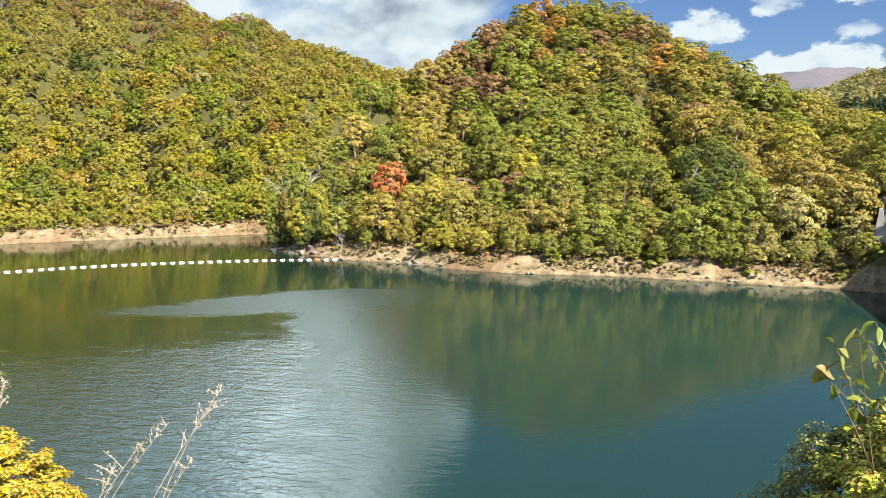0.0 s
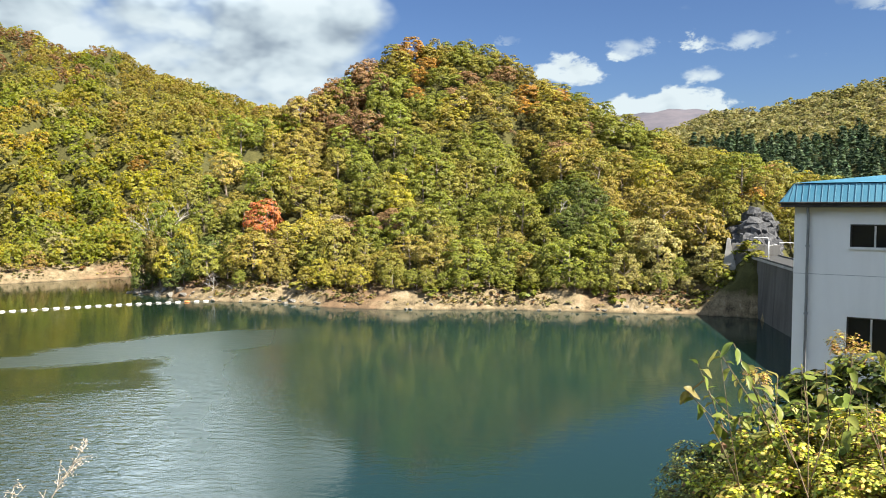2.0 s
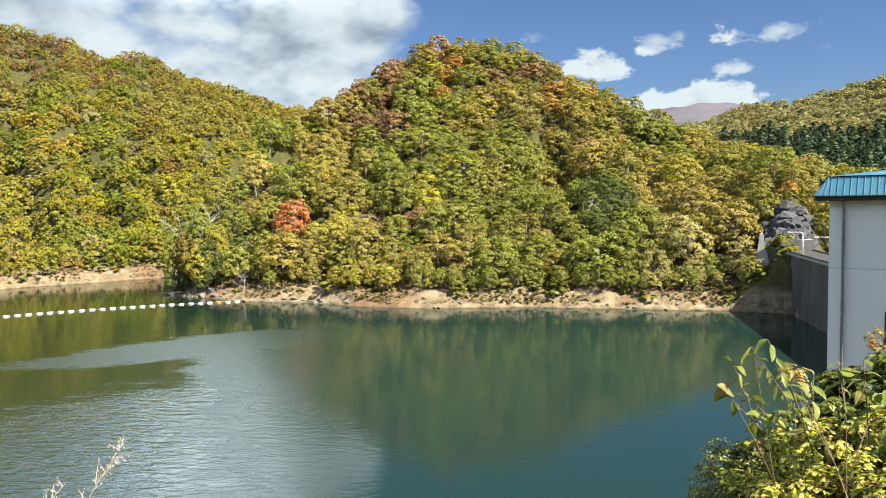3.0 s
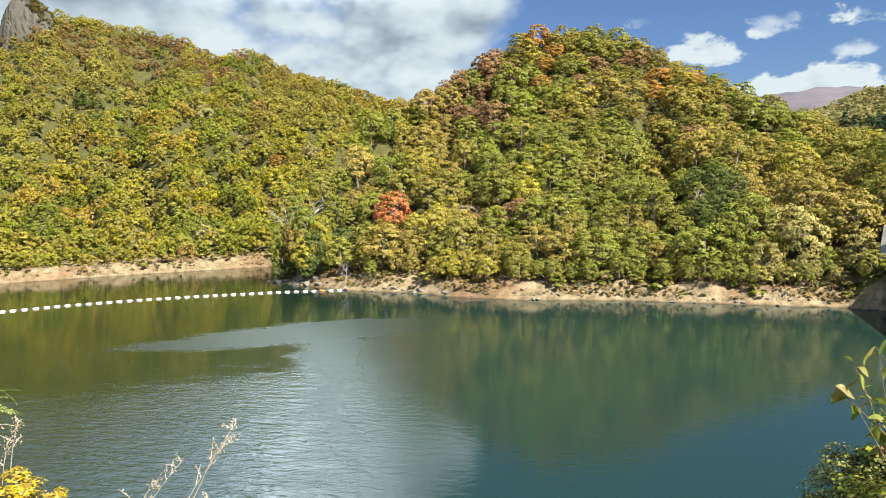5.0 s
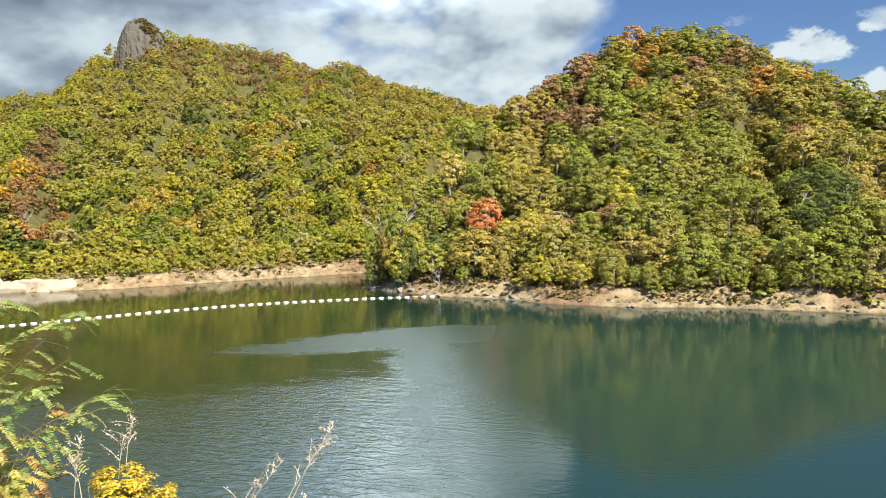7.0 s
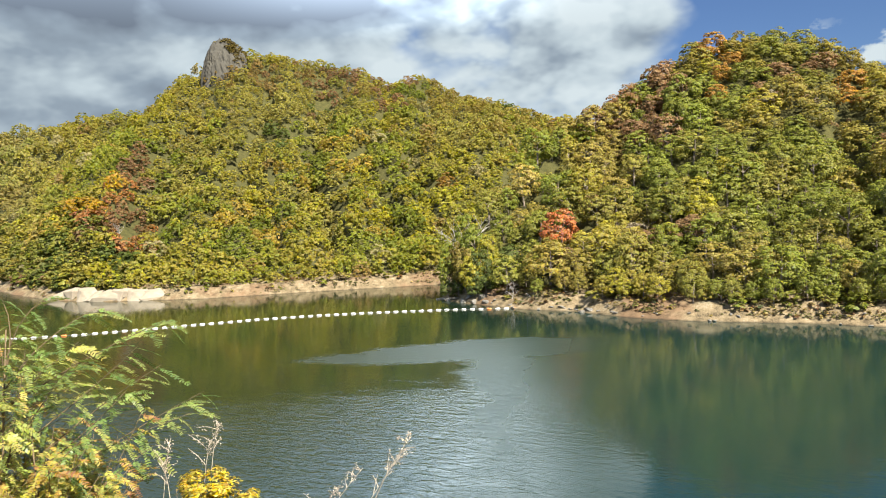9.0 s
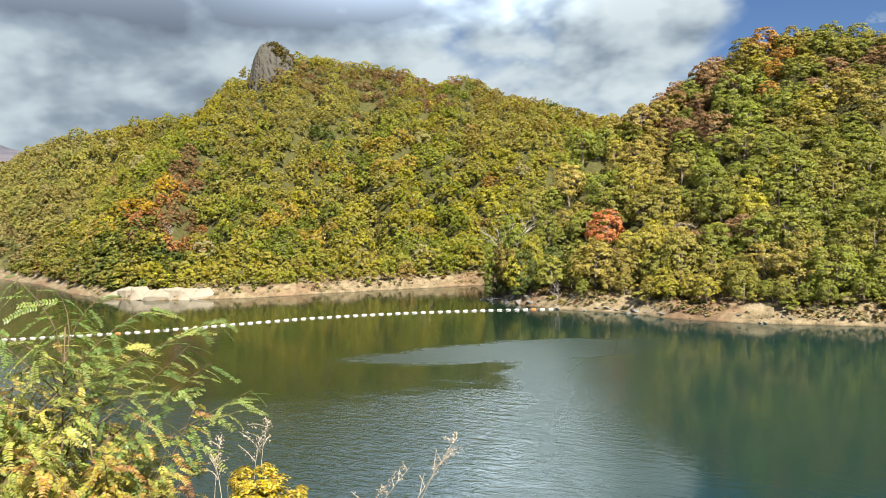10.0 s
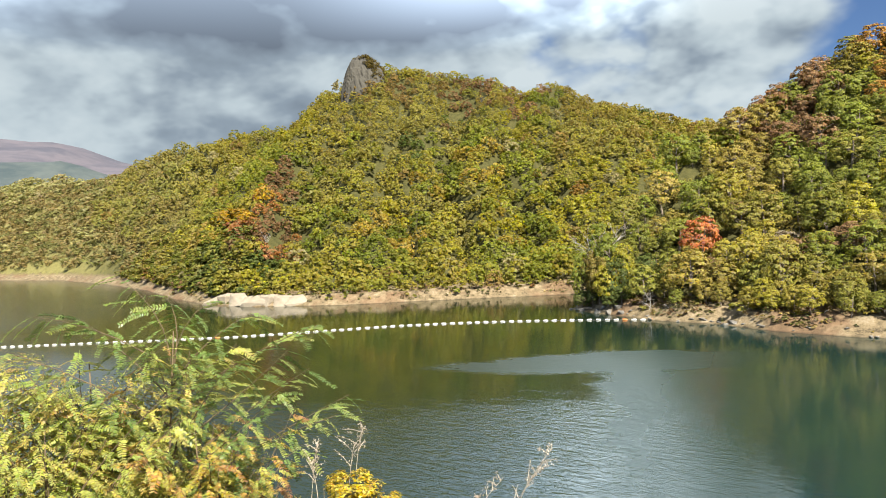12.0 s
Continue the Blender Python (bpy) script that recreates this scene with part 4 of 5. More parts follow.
for i in range(n_block):
    bm = bmesh.new()
    x0, x1 = LEN * i / n_block + 0.02, LEN * (i + 1) / n_block - 0.02
    vs = [bm.verts.new(v) for v in [(x0, 0.9, -9), (x1, 0.9, -9), (x1, 0.0, CREST - 0.45), (x0, 0.0, CREST - 0.45),
                                    (x0, -9, -9), (x1, -9, -9), (x1, -5.0, CREST - 0.45), (x0, -5.0, CREST - 0.45)]]
    for f in ((0, 1, 2, 3), (5, 4, 7, 6), (3, 2, 6, 7), (0, 3, 7, 4), (1, 5, 6, 2), (0, 4, 5, 1)):
        bm.faces.new([vs[k] for k in f])
    bmesh.ops.bevel(bm, geom=bm.edges[:], offset=0.05, segments=1, affect="EDGES")
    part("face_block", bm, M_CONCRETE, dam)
bm = bmesh.new()
box(bm, -6, -5.3, CREST - 0.45, LEN + 4, 0.3, CREST, 0.04)
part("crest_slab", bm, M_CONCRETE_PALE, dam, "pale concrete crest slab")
for y in (0.12, -5.12):
    bm = bmesh.new()
    box(bm, -6, y - 0.14, CREST + 0.004, LEN + 4, y + 0.14, CREST + 0.30, 0.03)
    part("kerb", bm, M_CONCRETE, dam)
bm = bmesh.new()
box(bm, -6, -4.6, CREST + 0.004, LEN + 4, -0.3, CREST + 0.06)
part("road_surface", bm, M_ASPHALT, dam, "dark asphalt crest road")


def street_lamp(at, turn, small_arm):
    lamp = new("street_lamp")
    lamp.matrix_world = Matrix.Translation(at) @ Matrix.Rotation(turn, 4, "Z")
    bm = bmesh.new()
    tube(bm, [(0, 0, 0), (0, 0, 3.4)], [0.10, 0.075], 10)
    part("pole", bm, M_STEEL, lamp, smooth=True)
    bm = bmesh.new()
    tube(bm, [(0, 0, 3.38), (-0.05, 0, 3.7), (-0.25, 0, 3.95), (-0.7, 0, 4.02), (-2.0, 0, 4.05)], [0.075, 0.07, 0.065, 0.06, 0.05], 10)
    part("arm", bm, M_STEEL, lamp, smooth=True)
    bm = bmesh.new()
    box(bm, -2.75, -0.16, 3.97, -2.0, 0.16, 4.13, 0.05)
    part("lamp_head", bm, M_STEEL, lamp, "white lamp head")
    bm = bmesh.new()
    box(bm, -0.3, -0.3, -0.02, 0.3, 0.3, 0.12, 0.03)
    part("foot_plate", bm, M_CONCRETE_PALE, lamp)
    if small_arm:
        bm = bmesh.new()
        tube(bm, [(0, 0, 2.3), (0.3, 0, 2.62), (1.4, 0, 2.7)], [0.05, 0.05, 0.04], 8)
        part("side_arm", bm, M_STEEL, lamp, smooth=True)
    return tagged(lamp, "white gooseneck street lamp on the dam crest", "street lamp", "lamps on the dam")


def on_dam(s, y, z):
    return dam.matrix_world @ Vector((s, y, z))


street_lamp(on_dam(LEN - 7.0, -0.05, CREST + 0.30), radians(-12), True)
street_lamp(on_dam(LEN - 22.0, -0.05, CREST + 0.30), radians(-12), False)

# beyond the far end: a pale retaining wall with a buttress, and blasted rock above it
rwall = new("retaining_wall")
rwall.matrix_world = pose(83.4, 138.2, 0, 0, 0, -33)
for i in range(3):
    bm = bmesh.new()
    box(bm, i * 3.0 + 0.03, 0, CREST - 3.0, i * 3.0 + 2.97, 0.9, CREST + 2.4 - 0.12 * i, 0.06)
    part("wall_panel", bm, M_CONCRETE_MID, rwall)
bm = bmesh.new()
vs = [bm.verts.new(v) for v in [(-1.6, -0.9, CREST - 3), (1.0, -0.9, CREST - 3), (-0.4, -0.3, CREST + 3.4), (-0.9, -0.3, CREST + 3.4),
                                (-1.6, 0.9, CREST - 3), (1.0, 0.9, CREST - 3), (-0.4, 0.9, CREST + 3.4), (-0.9, 0.9, CREST + 3.4)]]
for f in ((0, 1, 2, 3), (5, 4, 7, 6), (3, 2, 6, 7), (0, 3, 7, 4), (1, 5, 6, 2), (0, 4, 5, 1)):
    bm.faces.new([vs[k] for k in f])
part("buttress", bm, M_CONCRETE_PALE, rwall, "leaning pale concrete buttress")
tagged(rwall, "pale concrete retaining wall at the end of the dam", "retaining wall")


def rock_mesh(name, seed, mat, flat=0.7, points=16, bevel=0.05):
    """An angular stone: the hull of scattered points with worn edges."""
    r = random.Random(seed)
    bm = bmesh.new()
    for _ in range(points):
        v = Vector((r.gauss(0, 1), r.gauss(0, 1), r.gauss(0, 1))).normalized() * r.uniform(0.8, 1.1)
        bm.verts.new((v.x, v.y, v.z * flat))
    q = bmesh.ops.convex_hull(bm, input=bm.verts[:])
    bmesh.ops.delete(bm, geom=[e for e in q["geom_interior"] if isinstance(e, bmesh.types.BMVert)], context="VERTS")
    bmesh.ops.bevel(bm, geom=bm.edges[:], offset=bevel, segments=1, affect="EDGES")
    me = bpy.data.meshes.new(name)
    bm.to_mesh(me)
    bm.free()
    me.materials.append(mat)
    return me


ROCKS = [rock_mesh("boulder", k, M_ROCK, 0.5 + 0.1 * (k % 3)) for k in range(6)]
SLABS = [rock_mesh("rock_slab", 20 + k, M_SLAB, 0.5, 12, 0.03) for k in range(4)]
BLASTED = [rock_mesh("blasted_rock", 30 + k, M_BLAST, 0.8, 11, 0.015) for k in range(4)]
rng = np.random.default_rng(21)


def boulder(x, y, z, s, k, label="weathered grey boulder at the water's edge", group="boulders along the shore"):
    b = new("boulder", ROCKS[k % 6])
    b.matrix_world = pose(x, y, z, rng.uniform(-20, 20), rng.uniform(-20, 20), rng.uniform(0, 360)) @ Matrix.Diagonal((s * rng.uniform(0.8, 1.4), s * rng.uniform(0.7, 1.1), s * rng.uniform(0.6, 1.0), 1))
    return tagged(b, label, "boulder", group)


def along_line(line, step):
    out = []
    for (x0, y0), (x1, y1) in zip(line[:-1], line[1:]):
        n = max(1, int(math.hypot(x1 - x0, y1 - y0) / step))
        out += [(x0 + (x1 - x0) * k / n, y0 + (y1 - y0) * k / n) for k in range(n)]
    return out


PENINSULA = [(-47, 203), (-46, 197), (-39, 190), (-22, 176), (-9, 171), (3, 161), (15, 155), (38, 150), (59, 141), (74, 135)]
for i, (x, y) in enumerate(along_line(PENINSULA, 1.6)):
    tip = x < -28 or abs(x + 8) < 4
    if rng.random() < (0.95 if tip else 0.5):
        xx, yy = x + rng.normal(0, 0.7), y + abs(rng.normal(0.5, 1.5 if tip else 0.9))
        boulder(xx, yy, max(height(xx, yy), 0) + 0.05, rng.uniform(0.35, 1.5 if tip else 0.75), i)
for i in range(8):
    xx = -178 + 5.0 * i + rng.normal(0, 0.8)
    yy = float(np.interp(xx, [-182, -157, -126], [212, 206, 209])) + 2.6 + rng.normal(0, 0.4)
    sl = new("rock_slab", SLABS[i % 4])
    sl.matrix_world = pose(xx, yy, 0.9 + 0.35 * (i % 3), 22 + rng.uniform(-5, 5), rng.uniform(-8, 8), 15 + rng.uniform(-12, 12)) @ Matrix.Diagonal((rng.uniform(6.5, 9.0), rng.uniform(4.2, 5.2), rng.uniform(4.0, 6.0), 1))
    tagged(sl, "large pale rock slab sloping into the lake", "rock", "rock slabs")
for i in range(90):
    u_, v_ = rng.uniform(0, 1), rng.uniform(0, 1)
    xx, yy = 85.5 + 9 * u_ + 5 * v_, 140.5 - 3.0 * u_ + 10 * v_
    bl = new("blasted_rock", BLASTED[i % 4])
    sc = rng.uniform(1.2, 2.6)
    bl.matrix_world = pose(xx, yy, height(xx, yy) + 0.2, rng.uniform(-30, 30), rng.uniform(-30, 30), rng.uniform(0, 360)) @ Matrix.Diagonal((sc, sc * 0.9, sc * rng.uniform(0.7, 1.2), 1))
    tagged(bl, "dark blue-grey blasted rock above the retaining wall", "rock", "blasted rocks")

# the rock tower on the western ridge, and smaller crags
def crag(az, d, z, w, h, seed, label):
    """A domed rock, split by upright clefts."""
    bm = bmesh.new()
    bmesh.ops.create_icosphere(bm, subdivisions=5, radius=1.0)
    off = Vector((seed, seed * 2.0, 0))
    for v in bm.verts:
        q = Vector((v.co.x * 2.0, v.co.y * 2.0, v.co.z * 0.5)) + off
        cleft = abs(noise.noise(Vector((v.co.x * 5.0, v.co.y * 5.0, v.co.z * 0.7)) + off))
        ledge = noise.noise(Vector((v.co.x * 2.0, v.co.y * 2.0, v.co.z * 6.0)) + off)
        v.co *= 1 + noise.noise(q) * 0.12 - (0.09 * max(0.0, 1 - cleft * 6)) + 0.03 * ledge + 0.03 * noise.noise(q * 9)
        swell = 1.0 + 0.3 * max(0.0, 0.3 - v.co.z)
        v.co.x *= swell
        v.co.y *= swell
    p = polar(az, d, z)
    c = new("rock_crag", bpy.data.meshes.new("rock_crag"))
    bm.to_mesh(c.data)
    bm.free()
    c.data.materials.append(M_CRAG)
    c.matrix_world = pose(p[0], p[1], p[2], 0, 0, -az) @ Matrix.Diagonal((w, w * 0.9, h, 1))
    return tagged(c, label, "rock crag")


crag(-28.2, 424, 101, 12.5, 21.5, 3.0, "bare grey rock tower on the wooded ridge")
crag(-19.3, 397, 86, 2.0, 6.0, 7.0, "small pale crag among the trees")
crag(-17.8, 402, 88, 1.5, 4.0, 9.0, "small pale crag among the trees")
# brown scrub holds on to the tower's head and its eastern side
rng = np.random.default_rng(22)
P, Z = [], []
for k in range(700):
    e_, t_ = rng.uniform(-0.3, 1.0), rng.uniform(-3.14, 3.14)
    u_, v_ = math.cos(t_) * math.sqrt(1 - e_ * e_), math.sin(t_) * math.sqrt(1 - e_ * e_)
    if e_ > 0.90 - 1.5 * max(u_ + 0.05, 0):
        cx, cy, _ = polar(-28.2, 424, 0)
        ca, sa = math.cos(radians(28.25)), math.sin(radians(28.25))
        wide = 12.7 * (1 + 0.3 * max(0.0, 0.3 - e_))
        P.append((cx + wide * u_ * ca - wide * 0.9 * v_ * sa, cy + wide * u_ * sa + wide * 0.9 * v_ * ca))
        Z.append(101 + 21.0 * e_)
P, Z = np.array(P), np.array(Z)
R = rng.uniform(0.8, 1.8, len(P))
forest("crag_scrub", P, Z - 0.9, R, R * 1.1, [(BROWN * 0.35 + OLIVE * 0.45 + GREEN * 0.2) * rng.uniform(0.55, 0.85) for _ in P], TEMPL_B, "brown scrub clinging to the rock tower", rng)

# ---------------------------------------------------------------- scrub and dry grass on the bare banks
rng = np.random.default_rng(31)
P = np.concatenate([scatter(rng, -50, 85, 132, 215, 0.85), scatter(rng, -230, -40, 200, 262, 1.3)])
Z, DS = land(P)
keep = (DS > 1.2) & (DS < 9) & ~in_lake(P) & (rng.random(len(P)) < 0.8 * np.clip(0.55 + 0.9 * np.sin(P[:, 0] * 0.21 + 1.4 * np.sin(P[:, 0] * 0.07)), 0.12, 1))
P, Z = P[keep], Z[keep]
TEMPL_G = [crown_cards(np.random.default_rng(700 + k), 22, 6, 0.36, 0.5) for k in range(6)]
tones = [np.array(c) for c in ((0.30, 0.23, 0.10), (0.24, 0.19, 0.07), (0.18, 0.18, 0.05), (0.34, 0.26, 0.07), (0.22, 0.13, 0.06), (0.10, 0.09, 0.04), (0.14, 0.15, 0.045), (0.09, 0.10, 0.04))]
R = rng.uniform(0.3, 1.0, len(P))
forest("bank_grass", P, Z - 0.1, R, R * 1.3, [tones[rng.integers(8)] * rng.uniform(0.8, 1.2) for _ in P], TEMPL_G, "dry tan grass tufts on the bare bank", rng)
P = np.concatenate([scatter(rng, -50, 90, 132, 215, 2.6), scatter(rng, -230, -40, 200, 262, 3.2)])
Z, DS = land(P)
keep = (DS > 2.4) & (DS < 9) & ~in_lake(P) & (rng.random(len(P)) < np.where(DS < 4.2, 0.38, 0.9) * np.clip(0.75 + 0.6 * np.sin(P[:, 0] * 0.33), 0.3, 1))
P, Z = P[keep], Z[keep]
TEMPL_S = [crown_cards(np.random.default_rng(720 + k), 130, 9, 0.22, 0.6) for k in range(6)]
R = rng.uniform(0.8, 2.2, len(P))
forest("bank_scrub", P, Z - 0.1, R, R * rng.uniform(1.3, 2.2, len(P)), [tree_colour(rng, "shore", x, y) for x, y in P], TEMPL_S, "low mixed scrub along the top of the bank", rng)


def bare_tree(x, y, z, h, seed, label):
    r = random.Random(seed)
    t = new("bare_tree")
    t.matrix_world = pose(x, y, z)
    trunk, twigs = bmesh.new(), bmesh.new()

    def grow(bm, p, d, length, rad, level):
        pts, rr = [p], [rad]
        for k in range(3):
            d = (d + Vector((r.gauss(0, 0.18), r.gauss(0, 0.18), r.gauss(0.05, 0.12)))).normalized()
            pts.append(pts[-1] + d * length / 3)
            rr.append(rad * (1 - 0.25 * (k + 1)))
        tube(bm, pts, rr, 5 if level < 2 else 4)
        if level < 3:
            for k in range(4 if level else 7):
                q = pts[1 + k % 3]
                e = (d + Vector((r.gauss(0, 0.8), r.gauss(0, 0.8), r.gauss(0.1, 0.4)))).normalized()
                grow(twigs, q, e, length * r.uniform(0.5, 0.75), rad * 0.42, level + 1)
    grow(trunk, Vector((0, 0, -0.3)), Vector((r.gauss(0, 0.15), r.gauss(0, 0.15), 1)), h * 0.6, h * 0.022, 0)
    part("trunk", trunk, M_DEADWOOD, t)
    part("branches", twigs, M_DEADWOOD, t)
    return tagged(t, label, "tree", "bare trees")


for i, (az_, d_, h_) in enumerate([(-11.2, 203, 14), (-10.6, 205, 13), (18.6, 186, 9), (13.0, 178, 6), (-2.5, 186, 6), (-7.6, 184, 5), (2.4, 172, 5), (-36.6, 300, 9)]):
    x_, y_, _ = polar(az_, d_, 0)
    bare_tree(x_, y_, height(x_, y_), h_, 50 + i, "leafless grey tree standing among the foliage")
for i in range(16):
    x_, y_ = PENINSULA[1 + i % 8]
    x_, y_ = x_ + rng.uniform(0, 12), y_ + rng.uniform(2.5, 5)
    z_ = height(x_, y_)
    if z_ < 0.4:
        continue
    bm = bmesh.new()
    L_ = rng.uniform(1.5, 4)
    tube(bm, [(0, 0, 0.05), (L_ * 0.4, rng.normal(0, 0.2), 0.5), (L_, rng.normal(0, 0.5), 0.9)], [0.08, 0.06, 0.02], 5)
    tube(bm, [(L_ * 0.4, 0, 0.45), (L_ * 0.6, 0.6, 1.0)], [0.04, 0.015], 4)
    br = part("driftwood_branch", bm, M_DEADWOOD)
    br.matrix_world = pose(x_, y_, z_, 0, rng.uniform(-15, 10), rng.uniform(0, 360))
    tagged(br, "bleached fallen branch lying on the bank", "branch", "fallen branches")

# ---------------------------------------------------------------- the float boom
BOOM = [(-20.5, 177.5), (-40, 176), (-56, 173), (-70, 169), (-83, 163.5), (-99, 153.5), (-116, 143), (-172, 122), (-235, 104)]


def float_mesh(mat):
    bm = bmesh.new()
    tube(bm, [(-0.60, 0, 0), (-0.54, 0, 0), (-0.42, 0, 0), (-0.36, 0, 0), (0.36, 0, 0), (0.42, 0, 0), (0.54, 0, 0), (0.60, 0, 0)],
         [0.07, 0.15, 0.17, 0.20, 0.20, 0.17, 0.15, 0.07], 12)
    me = bpy.data.meshes.new("float")
    bm.to_mesh(me)
    bm.free()
    me.materials.append(mat)
    for f in me.polygons:
        f.use_smooth = True
    return me


FL, FLO = float_mesh(M_FLOAT), float_mesh(M_FLOAT_O)
cum = [0]
for (x0, y0), (x1, y1) in zip(BOOM[:-1], BOOM[1:]):
    cum.append(cum[-1] + math.hypot(x1 - x0, y1 - y0))
bx = lambda s: (np.interp(s, cum, [p[0] for p in BOOM]), np.interp(s, cum, [p[1] for p in BOOM]))
s, k = 0.3, 0
while s < cum[-1]:
    (x0, y0), (x1, y1) = bx(s), bx(min(s + 0.5, cum[-1]) if s < cum[-1] - 1 else s - 0.5)
    orange = k in (1, 4, 51)
    b = new("boom_float", FLO if orange else FL)
    b.matrix_world = pose(x0, y0 + random.gauss(0, 0.06), 0.12, 0, random.gauss(0, 3), math.degrees(math.atan2(y1 - y0, x1 - x0)) + random.gauss(0, 5))
    tagged(b, "faded orange float of the boom on the water" if orange else "white cylindrical float of the boom on the water", "float", "boom floats")
    s, k = s + 2.1 + random.gauss(0, 0.05), k + 1
bm = bmesh.new()
tube(bm, [(*bx(q), 0.05) for q in np.linspace(0, cum[-1], 120)], 0.035, 5)
tagged(part("boom_rope", bm, M_ROPE), "dark rope joining the floats", "rope")

# ---------------------------------------------------------------- the gate house with the blue roof
house = new("gate_house")
u_dir = Vector((0.73, -0.683, 0))
house.matrix_world = Matrix.Translation((17.55, 24.95, 0)) @ Matrix.Rotation(math.atan2(u_dir.y, u_dir.x), 4, "Z")
tagged(house, "white-grey concrete gate house with a blue metal roof", "building")
W, DEEP_, Z0, Z1, TH = 10.5, 8.0, 9.6, 23.45, 0.25
HOLES = [(1.83, 21.98, 3.39, 22.84), (1.80, 18.15, 3.36, 19.50)]


def wall_with_holes(bm, x0, x1, z0, z1, y0, y1, holes):
    xs = sorted({x0, x1, *[h[0] for h in holes], *[h[2] for h in holes]})
    zs = sorted({z0, z1, *[h[1] for h in holes], *[h[3] for h in holes]})
    for a_, b_ in zip(xs[:-1], xs[1:]):
        for c_, d_ in zip(zs[:-1], zs[1:]):
            if not any(h[0] <= (a_ + b_) / 2 <= h[2] and h[1] <= (c_ + d_) / 2 <= h[3] for h in holes):
                box(bm, a_, y0, c_, b_, y1, d_)
    bmesh.ops.remove_doubles(bm, verts=bm.verts[:], dist=1e-4)


SEAM = 21.0
bm = bmesh.new()
wall_with_holes(bm, 0, W, SEAM + 0.008, Z1, 0, TH, HOLES[:1])
part("upper_wall", bm, M_WALL, house)
bm = bmesh.new()
wall_with_holes(bm, 0, W, Z0, SEAM - 0.008, 0, TH, HOLES[1:])
part("lower_wall", bm, M_WALL, house)
bm = bmesh.new()
box(bm, 0.02, 0.012, SEAM - 0.008, W, TH, SEAM + 0.008)
part("joint_strip", bm, M_PIPE, house)
bm = bmesh.new()
box(bm, 0, TH, Z0, TH, DEEP_, Z1)
part("side_wall", bm, M_WALL, house)
bm = bmesh.new()
box(bm, W - TH, TH, Z0, W, DEEP_, Z1)
part("side_wall", bm, M_WALL, house)
bm = bmesh.new()
box(bm, TH, DEEP_ - TH, Z0, W - TH, DEEP_, Z1)
part("back_wall", bm, M_WALL, house)
for z_ in (Z0 + 0.3, 17.3, SEAM - 0.35):
    bm = bmesh.new()
    box(bm, TH, TH, z_, W - TH, DEEP_ - TH, z_ + 0.2)
    part("floor_slab", bm, M_CONCRETE, house)
for hx0, hz0, hx1, hz1 in HOLES:
    win = new("window")
    win.parent = house
    fr = 0.05
    for nm, bb in (("frame_side", (hx0, 0.05, hz0, hx0 + fr, 0.15, hz1)), ("frame_side", (hx1 - fr, 0.05, hz0, hx1, 0.15, hz1)),
                   ("frame_head", (hx0 + fr, 0.05, hz1 - fr, hx1 - fr, 0.15, hz1)), ("mullion", ((hx0 + hx1) / 2 - 0.03, 0.06, hz0 + fr, (hx0 + hx1) / 2 + 0.03, 0.14, hz1 - fr))):
        bm = bmesh.new()
        box(bm, *bb)
        part(nm, bm, M_DARK if nm != "mullion" else M_ALU, win)
    bm = bmesh.new()
    box(bm, hx0 - 0.04, -0.07, hz0 - 0.045, hx1 + 0.04, 0.15, hz0 + 0.045, 0.01)
    part("sill", bm, M_STEEL, win, "white window sill")
    for a_, b_ in ((hx0 + fr, (hx0 + hx1) / 2 - 0.03), ((hx0 + hx1) / 2 + 0.03, hx1 - fr)):
        bm = bmesh.new()
        box(bm, a_, 0.095, hz0 + 0.045, b_, 0.101, hz1 - fr)
        part("pane", bm, M_GLASS, win)
bm = bmesh.new()
tube(bm, [(0.47, -0.08, Z0), (0.47, -0.08, Z1 - 0.35), (0.47, -0.2, Z1 - 0.15), (0.47, -0.32, Z1 + 0.02)], 0.05, 10)
part("drain_pipe", bm, M_PIPE, house, "grey rainwater pipe", smooth=True)
for z_ in (12, 14.5, 17, 19.5, 22):
    bm = bmesh.new()
    box(bm, 0.40, -0.14, z_, 0.54, 0.0, z_ + 0.05)
    part("pipe_bracket", bm, M_PIPE, house)
bm = bmesh.new()
box(bm, -0.42, -0.42, Z1, W + 0.42, DEEP_ + 0.42, Z1 + 0.17, 0.02)
part("soffit", bm, M_DARK, house, "dark eaves board")
# roof: a steep ribbed skirt all round, then a shallow hipped top
E0, E1, RZ0, RZ1, RZ2, HIP = 0.46, 0.02, Z1 + 0.17, Z1 + 0.86, Z1 + 1.30, 3.9
bm = bmesh.new()
ring = lambda o, z: [bm.verts.new(v) for v in ((-o, -o, z), (W + o, -o, z), (W + o, DEEP_ + o, z), (-o, DEEP_ + o, z))]
r0, r1 = ring(E0, RZ0), ring(E1, RZ1)
for k in range(4):
    bm.faces.new((r0[k], r0[(k + 1) % 4], r1[(k + 1) % 4], r1[k]))
a_, b_ = bm.verts.new((HIP, DEEP_ / 2, RZ2)), bm.verts.new((W - HIP, DEEP_ / 2, RZ2))
r2 = ring(E1 + 0.05, RZ1 + 0.03)
for f in ((r2[0], r2[1], b_, a_), (r2[1], r2[2], b_), (r2[2], r2[3], a_, b_), (r2[3], r2[0], a_)):
    bm.faces.new(f)
bm.faces.new(r0[::-1])
bm.faces.new((r1[0], r1[1], r1[2], r1[3]))
bm.faces.new(r2[::-1])
roof = part("roof", bm, M_ROOF, house, "blue sheet-metal roof")
nrib = 54
